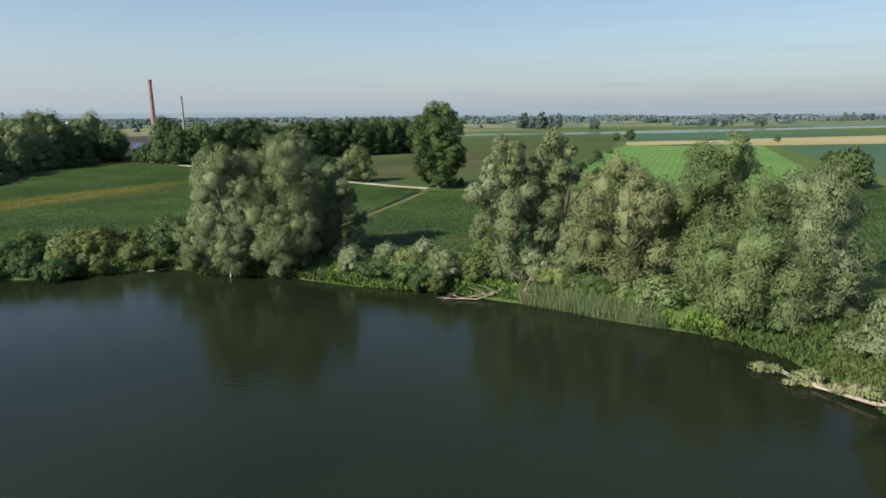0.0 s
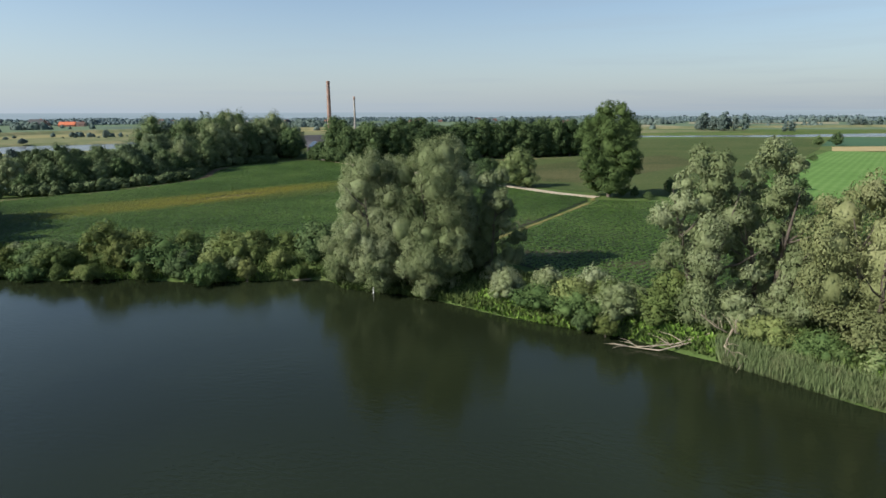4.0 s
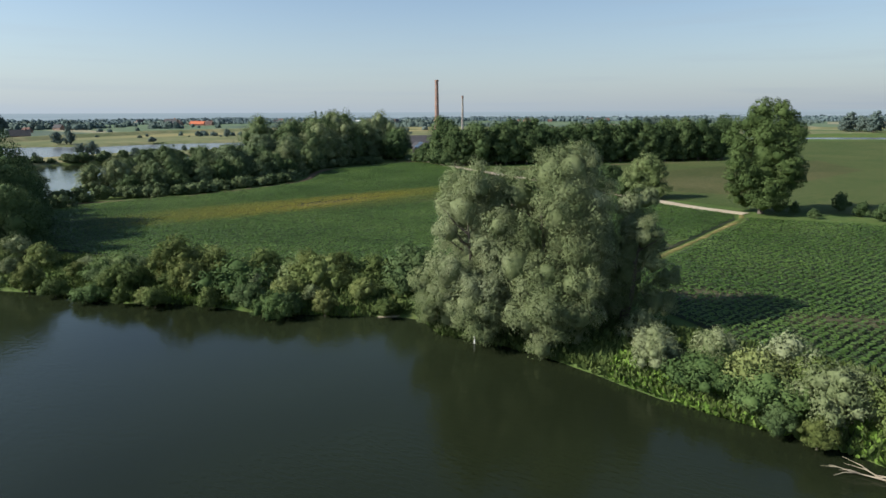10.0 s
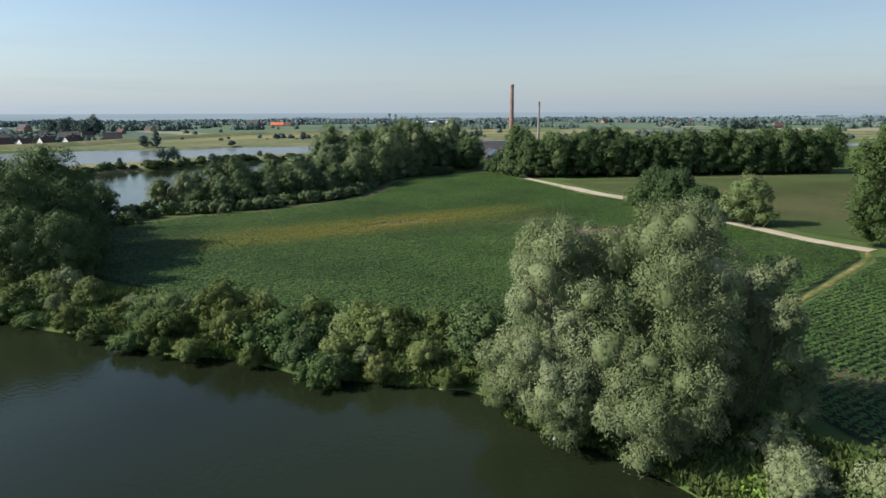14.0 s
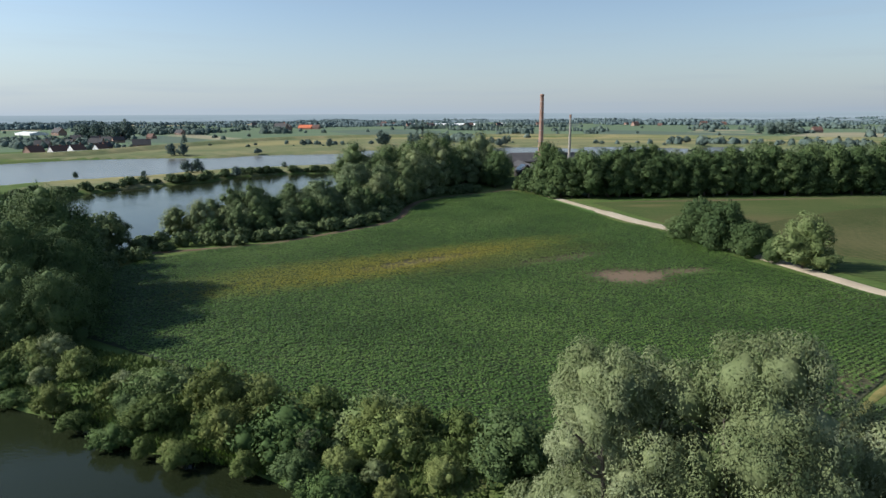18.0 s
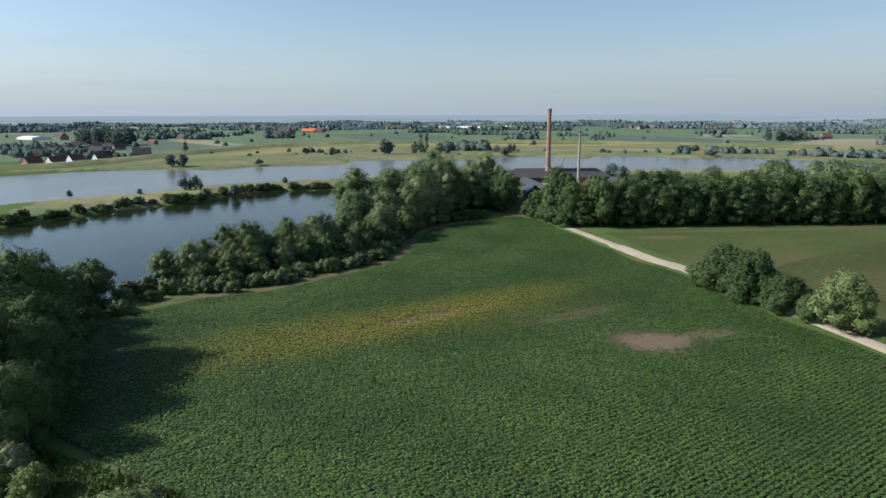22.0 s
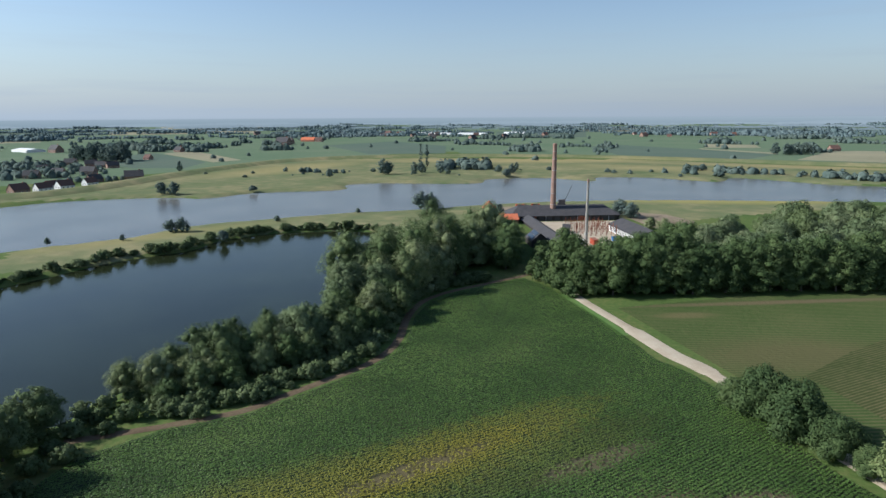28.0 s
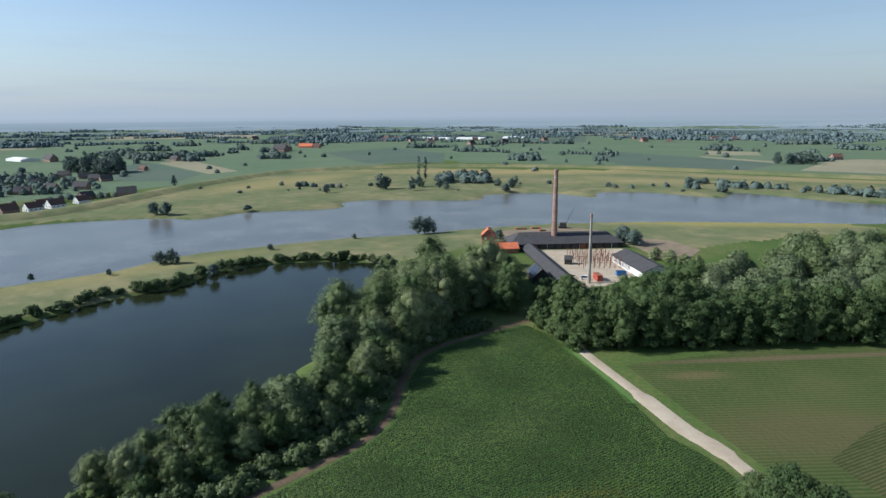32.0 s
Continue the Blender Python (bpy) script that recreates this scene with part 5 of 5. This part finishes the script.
for k in range(9):
    q = k / 9
    bm = bmesh.new()
    tube(bm, [(2 + 4.5 * q, -0.5 + 0.2 * q, 2.5 + 10.5 * q), (2 + 4.5 * (q + 0.11), 0.5 - 0.2 * q, 2.5 + 10.5 * (q + 0.11))], [0.05, 0.05], 5)
    part("lacing", bm, M["slate"], ob)
for x, y, n in ((-226, 438, 5), (-219, 445, 4), (-212, 440, 3)):
    ob = thing("brick_stack", "low stack of pale bricks on the quay", "bricks", pose(x, y, LAND, 0, 0, HALL_TURN), "brick stacks")
    for k in range(n):
        bm = bmesh.new()
        box(bm, k * 1.5 - n * 0.75, -0.7, 0, k * 1.5 - n * 0.75 + 1.3, 0.7, 1.2)
        part("pallet", bm, M["tile_red" if k % 3 == 0 else "dirt"], ob)
thing("sand_plot", "bare tan earth plot beside the hall", "ground", kind="structure",
      data=sheet("sand_plot", [(-164, 452), (-136, 452), (-116, 436), (-116, 398), (-128, 402), (-148, 424)], LAND + 0.12, M["dirt"]))
thing("quay", "pale gravel quay behind the hall", "ground", kind="structure",
      data=sheet("quay", [(-236, 424), (-206, 462), (-180, 462), (-166, 446), (-190, 428), (-218, 408)], LAND + 0.12, M["dirt"]))

# ---- houses on the dike and beyond ----
def house_proto(name, label, l, w, eave, ridge, wall, roof, group):
    ob = building(name, label, 0, 0, 0, l, w, eave, ridge, wall, roof, 0, 0.35, group, "house")
    for x in (-l * 0.3, 0, l * 0.3):
        window(ob, x, -w / 2, 0.9, 1.2, 1.3)
        window(ob, x, w / 2, 0.9, 1.2, 1.3, "y", 1)
    for y in (-w * 0.2, w * 0.2):
        window(ob, y, l / 2, 1.0, 1.1, 1.3, "x", 1)
        window(ob, y, -l / 2, 1.0, 1.1, 1.3, "x", -1)
    bm = bmesh.new()
    box(bm, l * 0.3 - 0.4, -0.4, ridge - 0.8, l * 0.3 + 0.4, 0.4, ridge + 1.0)
    part("chimney_stack", bm, M["brick"], ob)
    return ob


whites = house_proto("dike_house", "white house with a brown tiled roof on the dike", 14, 9, 3.2, 8.2, "white", "tile_brown", "houses on the dike")
reds = house_proto("brick_house", "brick house with a brown tiled roof", 13, 9, 3.2, 7.8, "brick_old", "tile_brown", "houses beyond the river")
greys = house_proto("brick_house", "brick house with a dark roof", 14, 9, 3.4, 8.0, "brick_old", "slate", "houses beyond the river")


def place(proto, spots):
    for i, (x, y, turn, s) in enumerate(spots):
        m = Matrix.LocRotScale((x, y, LAND), Euler((0, 0, radians(turn))), (s, s, s))
        if i == 0:
            proto.matrix_basis = m
        else:
            copy_thing(proto, pose(0, 0, 0)).matrix_basis = m


place(whites, [(-592, 303, 101, 0.85), (-595, 321, 101, 0.9), (-606, 347, 104, 0.8), (-612, 318, 100, 0.75), (-640, 268, 100, 0.8)])
place(reds, [(-591, 285, 101, 1.0), (-1120, 1120, 20, 1.3), (-98, 1250, 40, 1.2), (-880, 560, 10, 0.9), (-1310, 1600, 0, 1.5)] +
      [(-1300 + 90 * k + rng.uniform(-40, 40), 1640 + rng.uniform(-60, 120), rng.uniform(0, 90), rng.uniform(0.9, 1.5)) for k in range(6)] +
      [(-650 + 75 * k + rng.uniform(-30, 30), 1820 + rng.uniform(-60, 160), rng.uniform(0, 90), rng.uniform(0.9, 1.5)) for k in range(5)])
barn = building("farm_barn", "long barn with an orange tiled roof", -1150, 1115, 20, 34, 16, 4, 10, "brick", "tile_red", 0, 0.4, "", "barn")
place(greys, [(-616, 393, 60, 1.15), (-628, 362, 100, 0.9), (-1016, 694, 10, 1.1), (-1060, 960, 15, 2.0), (-1085, 985, 15, 1.8), (-1100, 1010, 15, 1.5), (-930, 545, 0, 1.1), (-1193, 576, 5, 1.6)] +
      [(-800 + rng.uniform(-90, 90), 400 + rng.uniform(-60, 60), rng.uniform(0, 90), rng.uniform(0.8, 1.1)) for k in range(8)] +
      [(-1700 + 80 * k + rng.uniform(-40, 40), 1430 + rng.uniform(-60, 120), rng.uniform(0, 90), rng.uniform(0.9, 1.5)) for k in range(12)])
for x, y, l, turn in ((-1196, 1690, 120, 8), (-1080, 1730, 90, 8), (-1000, 1860, 70, 5), (-1260, 560, 60, 0)):
    ob = building("greenhouse", "long pale greenhouse with a low roof", x, y, turn, l, 30, 3.5, 6.0, "white", "white", 0, 0.3, "greenhouses")

# ---- far bank and distance ----
DIKE = smooth_line([(-700, -150), (-630, 120), (-566, 260), (-561, 305), (-583, 361), (-622, 438), (-655, 520), (-680, 640), (-640, 745), (-550, 830),
                    (-404, 905), (-292, 925), (-150, 930), (0, 940), (300, 1060), (900, 1250)], 20)
thing("dike", "long grassy river dike", "dike", kind="structure",
      data=ribbon("dike", DIKE, 28, LAND - 0.3, M["meadow"], ((-1, 0), (-0.3, 3.6), (0.3, 3.6), (1, 0))))
def scatter(n, corners, lo, hi):
    """Trees inside a four-cornered plot."""
    out = []
    p = [Vector(c) for c in corners]
    for i in range(n):
        u, v = rng.random(), rng.random()
        q = p[0].lerp(p[1], u).lerp(p[3].lerp(p[2], u), v)
        out.append((q.x, q.y, rng.uniform(lo, hi)))
    return out


far = [make_tree("far_tree", "tree on the far side of the river", "tree", sh, h, w, M["leaf_far_hazed"], 71 + k, 1100, 0.85, 14, 8, 0.2, group="far trees", limbs=3)
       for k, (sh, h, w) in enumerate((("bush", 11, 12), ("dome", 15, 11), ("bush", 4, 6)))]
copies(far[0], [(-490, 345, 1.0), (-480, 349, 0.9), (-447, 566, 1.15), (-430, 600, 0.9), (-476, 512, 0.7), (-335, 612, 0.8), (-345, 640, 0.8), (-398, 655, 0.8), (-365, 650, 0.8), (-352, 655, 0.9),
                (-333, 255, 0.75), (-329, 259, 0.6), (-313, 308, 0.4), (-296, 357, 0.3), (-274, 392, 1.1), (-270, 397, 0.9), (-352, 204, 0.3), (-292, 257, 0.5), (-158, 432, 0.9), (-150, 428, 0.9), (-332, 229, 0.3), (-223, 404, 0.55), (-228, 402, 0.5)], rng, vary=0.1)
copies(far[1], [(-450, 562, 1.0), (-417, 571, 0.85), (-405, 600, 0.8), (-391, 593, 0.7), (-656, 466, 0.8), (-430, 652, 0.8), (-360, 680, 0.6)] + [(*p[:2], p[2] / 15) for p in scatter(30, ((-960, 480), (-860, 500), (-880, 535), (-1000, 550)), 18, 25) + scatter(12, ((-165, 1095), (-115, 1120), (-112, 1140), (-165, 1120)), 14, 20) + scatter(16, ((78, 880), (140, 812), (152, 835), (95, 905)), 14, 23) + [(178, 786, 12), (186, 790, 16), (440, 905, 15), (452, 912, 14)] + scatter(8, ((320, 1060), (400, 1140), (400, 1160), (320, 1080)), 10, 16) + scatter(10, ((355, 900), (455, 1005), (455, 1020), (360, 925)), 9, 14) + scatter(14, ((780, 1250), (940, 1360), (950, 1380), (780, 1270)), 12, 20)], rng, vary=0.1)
spire = make_tree("far_poplar", "slim dark poplar beside the riverside farm", "tree", "column", 26, 6.0, M["leaf_far_hazed"], 77, 1600, 0.75, 18, 8, 0.1, group="pair of poplars", limbs=3)
copies(spire, [(-478, 663), (-473, 669, 0.92)], rng, vary=0.02)
sp = [(-448, 398), (-444, 404), (-436, 412), (-428, 420), (-160, 715, 1.6), (-140, 760, 1.3), (-195, 770, 1.6), (-205, 776, 1.8), (-190, 780, 1.8), (-120, 770, 1.4), (-95, 765, 1.4), (-60, 750, 1.5), (-40, 740, 1.5), (-20, 735, 1.6), (0, 745, 1.5)]
for i in range(22):
    q = rng.uniform(0, 1)
    sp.append((-640 + 600 * q + rng.uniform(-40, 40), 420 + 400 * q ** 0.8 + rng.uniform(-25, 25), rng.uniform(0.4, 1.1)))
sp = [p for p in sp if sdf(RIVER[::3], np.array([p[0]]), np.array([p[1]]))[0] > 3]
copies(far[2], sp, rng, vary=0.15)


def far_woods(name, label, spots, rng, mat="leaf_far_hazed"):
    """Many distant trees, each an uneven inner mass with leaf sprays over it."""
    spots = np.asarray(spots, float)
    n, k = len(spots), 8 if mat == "leaf_horizon_hazed" else 34
    d = sphere_dirs(n * k, rng).reshape(n, k, 3)
    d[..., 2] = np.abs(d[..., 2])
    r = spots[:, 2][:, None, None]
    p = spots[:, None, :2]
    wide = rng.uniform(0.5, 0.75, (n, 1, 1))
    c = np.concatenate([p + d[..., :2] * r * wide, LAND + d[..., 2:] * r * rng.uniform(0.75, 1.12, (n, k, 1))], -1).reshape(-1, 3)
    nn = d.reshape(-1, 3) + rng.normal(scale=0.3, size=(n * k, 3))
    nn /= np.linalg.norm(nn, axis=1, keepdims=True)
    t = np.cross(nn, rng.normal(size=nn.shape))
    t /= np.linalg.norm(t, axis=1, keepdims=True)
    s = np.cross(nn, t)
    z = (np.repeat(spots[:, 2], k) * (0.36 if k < 20 else 0.24))[:, None]
    v = np.stack([c - t * z, c - s * z * 0.8, c + t * z, c + s * z * 0.8], 1)
    f = np.arange(n * k * 4).reshape(-1, 4)
    back = (np.cross(v[:, 1] - v[:, 0], v[:, 2] - v[:, 0]) * d.reshape(-1, 3)).sum(1) < 0
    f[back] = f[back][:, ::-1]
    v = v.reshape(-1, 3)
    ico = bmesh.new()
    bmesh.ops.create_icosphere(ico, subdivisions=1, radius=1)
    base = np.array([q.co[:] for q in ico.verts])
    tri = np.array([[q.index for q in g.verts] for g in ico.faces])
    ico.free()
    size = np.concatenate([r * wide, r * wide, r * 0.62], -1)
    cv = base[None] * size * rng.uniform(0.75, 1.1, (n, len(base), 1)) + np.concatenate([p, LAND + r * 0.4], -1)
    cf = (tri[None] + (np.arange(n) * len(base))[:, None, None]).reshape(-1, 3) + len(v)
    allv = np.concatenate([v, cv.reshape(-1, 3)])
    allv[:, 2] = np.maximum(allv[:, 2], LAND - 0.2)
    me = quads_and_tris(name, allv, f, cf, M[mat])
    soft_normals(me, np.concatenate([np.repeat(d.reshape(-1, 3) + nn * 0.2, 4, 0), np.tile(base + np.array([0, 0, 0.3]), (n, 1))]))
    return thing(name, label, "woods", kind="stuff", data=me)


COARSE = np.array(RIVER[::3])


def off_river(x, y):
    """Metres to the river's bank, negative in the river."""
    a, b = COARSE, np.roll(COARSE, -1, 0)
    e, w = b - a, np.array([x, y]) - a
    t = np.clip((w * e).sum(1) / ((e * e).sum(1) + 1e-9), 0, 1)
    d = np.sqrt((((w - e * t[:, None])) ** 2).sum(1).min())
    cross = ((a[:, 1] > y) != (b[:, 1] > y)) & (x < e[:, 0] * (y - a[:, 1]) / np.where(e[:, 1] == 0, 1e-9, e[:, 1]) + a[:, 0])
    return -d if cross.sum() % 2 else d


def far_ok(x, y):
    return off_river(x, y) > 30 and not (-330 < x < 130 and y < 700) and not (100 < x < 470 and 100 < y < 760)


def belts(ds, lo, hi, share, seed):
    """Broken rows of trees across the flat country, one behind the other."""
    r = np.random.default_rng(seed)
    out = []
    for d0 in ds:
        ph, f1, f2 = r.uniform(0, 6.28, 3), r.uniform(9, 16), r.uniform(30, 55)
        a = radians(-86)
        while a < radians(46):
            here = math.sin(a * f1 + ph[0]) + 0.8 * math.sin(a * f2 + ph[1]) + 0.4 * math.sin(a * 120 + ph[2])
            if here > share:
                for k in range(2):
                    d = d0 * (1 + 0.05 * math.sin(a * 7 + ph[1])) + r.uniform(-22, 22)
                    x, y = d * math.sin(a), d * math.cos(a)
                    if far_ok(x, y):
                        out.append((x, y, r.uniform(lo, hi) * (1.3 if here > 1.3 else 0.75)))
            a += r.uniform(4, 9) / d0 * (0.7 + d0 / 4000)
    return out


spots = belts((1180, 1340, 1500, 1640, 1800), 5, 10, 0.75, 301)
spots += [(d * math.sin(a), d * math.cos(a), rng.uniform(5, 9)) for d, a in zip(rng.uniform(900, 2600, 130), np.radians(rng.uniform(-80, 40, 130))) if far_ok(d * math.sin(a), d * math.cos(a))]
spots += scatter(20, ((-104, 742), (-30, 741), (-20, 752), (-90, 758)), 4, 9) + scatter(14, ((-178, 748), (-132, 757), (-128, 764), (-176, 760)), 4, 8) + [(-215, 728, 5), (-195, 728, 6), (-186, 726, 8), (-241, 699, 4), (-114, 767, 6), (-120, 764, 5)]
spots += scatter(34, ((-440, 632), (-388, 662), (-415, 715), (-478, 725)), 7, 10) + scatter(12, ((-576, 527), (-492, 548), (-492, 554), (-578, 535)), 3.5, 5.5)
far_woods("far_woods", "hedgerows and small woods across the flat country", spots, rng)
dense = belts((1950, 2080, 2240, 2420, 2640, 2770, 2960, 3250, 3600, 4000), 6, 12, 0.1, 302)
dense += [p for p in belts((2000, 2100, 2220, 2350, 2500), 6, 12, -0.4, 305) if -0.5 < math.atan2(p[0], p[1]) < 0.3]
dense += [p for p in belts((1950, 2060, 2900, 3150), 6, 12, -0.3, 306) if -1.3 < math.atan2(p[0], p[1]) < -0.5]
far_woods("horizon_woods", "distant belts of trees towards the horizon", dense, rng, "leaf_horizon_hazed")
village = []
village += scatter(80, ((-700, 310), (-690, 425), (-890, 440), (-930, 380)), 4, 9) + scatter(26, ((-1185, 690), (-1040, 665), (-1040, 690), (-1180, 715)), 7, 13)
village += scatter(14, ((-612, 290), (-618, 400), (-640, 400), (-640, 290)), 4, 7) + scatter(24, ((-1110, 940), (-1030, 920), (-1040, 960), (-1120, 1000)), 5, 11) + scatter(16, ((-1260, 1170), (-1180, 1160), (-1180, 1210), (-1260, 1220)), 5, 11)
far_woods("village_trees", "garden trees round the riverside village", village, rng)
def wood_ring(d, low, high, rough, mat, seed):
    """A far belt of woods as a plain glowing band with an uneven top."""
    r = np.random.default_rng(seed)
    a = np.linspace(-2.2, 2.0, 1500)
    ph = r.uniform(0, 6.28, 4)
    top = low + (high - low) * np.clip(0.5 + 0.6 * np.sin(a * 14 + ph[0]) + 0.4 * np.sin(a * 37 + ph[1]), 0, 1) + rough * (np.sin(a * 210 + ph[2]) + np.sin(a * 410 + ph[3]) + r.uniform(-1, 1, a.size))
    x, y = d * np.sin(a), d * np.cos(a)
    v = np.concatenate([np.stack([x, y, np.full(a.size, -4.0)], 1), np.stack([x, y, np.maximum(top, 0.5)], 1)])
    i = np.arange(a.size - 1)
    return thing("backdrop", "glowing band painted as hazy woods on the horizon", "backdrop", kind="structure",
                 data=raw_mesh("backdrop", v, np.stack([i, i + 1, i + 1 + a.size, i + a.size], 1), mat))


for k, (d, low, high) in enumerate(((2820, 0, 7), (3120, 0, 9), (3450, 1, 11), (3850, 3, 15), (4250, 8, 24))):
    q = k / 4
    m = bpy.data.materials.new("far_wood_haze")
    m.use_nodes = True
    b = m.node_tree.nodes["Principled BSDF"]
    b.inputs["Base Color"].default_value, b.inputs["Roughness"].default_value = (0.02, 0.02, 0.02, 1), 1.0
    # haze is put into the emission, paler with each farther ring
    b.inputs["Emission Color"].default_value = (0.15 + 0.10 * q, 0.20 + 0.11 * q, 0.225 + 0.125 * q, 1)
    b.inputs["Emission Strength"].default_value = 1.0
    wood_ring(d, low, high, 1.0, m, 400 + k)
# backdrop ribbon whose glow stands in for haze over distant land
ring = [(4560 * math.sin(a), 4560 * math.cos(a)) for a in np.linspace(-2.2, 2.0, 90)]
thing("backdrop", "glowing band painted as hazy land on the horizon", "backdrop", kind="structure",
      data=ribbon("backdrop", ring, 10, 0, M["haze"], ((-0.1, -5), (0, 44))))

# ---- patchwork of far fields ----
# all of these carry painted haze in their base colour
FARM = ["far_pasture_hazed", "far_crop_hazed", "far_pasture_hazed", "far_crop_hazed", "far_stubble_hazed", "far_pasture_hazed"]


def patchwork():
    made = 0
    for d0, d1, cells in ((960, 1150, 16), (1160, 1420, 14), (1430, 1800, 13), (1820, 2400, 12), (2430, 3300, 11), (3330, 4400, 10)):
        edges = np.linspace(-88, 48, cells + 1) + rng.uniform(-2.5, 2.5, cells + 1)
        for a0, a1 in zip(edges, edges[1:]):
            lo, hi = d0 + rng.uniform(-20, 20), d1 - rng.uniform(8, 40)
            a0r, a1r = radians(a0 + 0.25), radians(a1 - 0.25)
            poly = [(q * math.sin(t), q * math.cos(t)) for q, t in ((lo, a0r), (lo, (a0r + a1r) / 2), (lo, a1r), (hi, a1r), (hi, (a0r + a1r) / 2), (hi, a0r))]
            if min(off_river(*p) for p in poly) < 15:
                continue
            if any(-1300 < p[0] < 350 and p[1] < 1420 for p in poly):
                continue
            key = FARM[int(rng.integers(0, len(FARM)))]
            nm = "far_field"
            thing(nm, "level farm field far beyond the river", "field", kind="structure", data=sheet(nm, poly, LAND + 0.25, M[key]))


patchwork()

# ---- crop rows ----
def crop(name, poly, step, gap, size, turn, seed, label, loose):
    rng = np.random.default_rng(seed)
    c, s = math.cos(turn), math.sin(turn)
    P = np.array(poly)
    u, v = P[:, 0] * c + P[:, 1] * s, -P[:, 0] * s + P[:, 1] * c
    gu, gv = np.meshgrid(np.arange(u.min(), u.max(), gap), np.arange(v.min(), v.max(), step))
    gu = gu + rng.uniform(-0.15, 0.15, gu.shape)
    gv = gv + rng.uniform(-loose, loose, gu.shape) + 0.25 * np.sin(gu * 0.11) * (loose > 0.1)
    x, y = (gu * c - gv * s).ravel(), (gu * s + gv * c).ravel()
    keep = sdf([tuple(p) for p in poly], x, y) < -0.3
    for ex, ey, ea, eb, et, dens in BARE:
        dx, dy = x - ex, y - ey
        q = ((dx * math.cos(et) + dy * math.sin(et)) / ea) ** 2 + ((-dx * math.sin(et) + dy * math.cos(et)) / eb) ** 2
        keep &= (q > 1 + rng.uniform(-0.5, 0.5, x.shape)) | (rng.random(x.shape) > dens)
    x, y = x[keep], y[keep]
    n, k = len(x), 3
    ang = rng.uniform(0, 1.2, (n, 1)) + np.arange(k) * math.tau / k + rng.uniform(-0.5, 0.5, (n, k))
    fall = rng.uniform(-0.15, 0.75, (n, k))
    ln = size * rng.uniform(0.7, 1.2, (n, k))
    d = np.stack([np.cos(ang) * np.cos(fall), np.sin(ang) * np.cos(fall), -np.sin(fall)], -1)
    sd = np.stack([-np.sin(ang), np.cos(ang), np.zeros_like(ang)], -1)
    p = np.stack([x, y, LAND + 0.1 + rng.uniform(0.24, 0.42, n)], -1)[:, None]
    a, b = p + d * 0.02, p + d * ln[..., None]
    m = (a + b) / 2 + np.array([0, 0, 0.05])
    w = (ln * 0.42)[..., None]
    verts = np.stack([a, m - sd * w, b, m + sd * w], 2).reshape(-1, 3)
    me = raw_mesh(name, verts, np.arange(len(verts)).reshape(-1, 4), M["crop"])
    return thing(name, label, "crop", kind="stuff", data=me)


BARE = [(e[0], e[1], e[2] * 0.75, e[3] * 0.75, e[4], e[5] * 0.95) for e in EARTH]
crop("crop_rows", FIELD_W, 0.74, 0.33, 0.40, ROWS, 81, "dense rows of leafy green beet plants", 0.06)
crop("crop_rows", FIELD_E, 0.9, 0.36, 0.44, math.atan2(0.9, 0.45), 82, "rows of leafy green beet plants beside the lone poplar", 0.09)
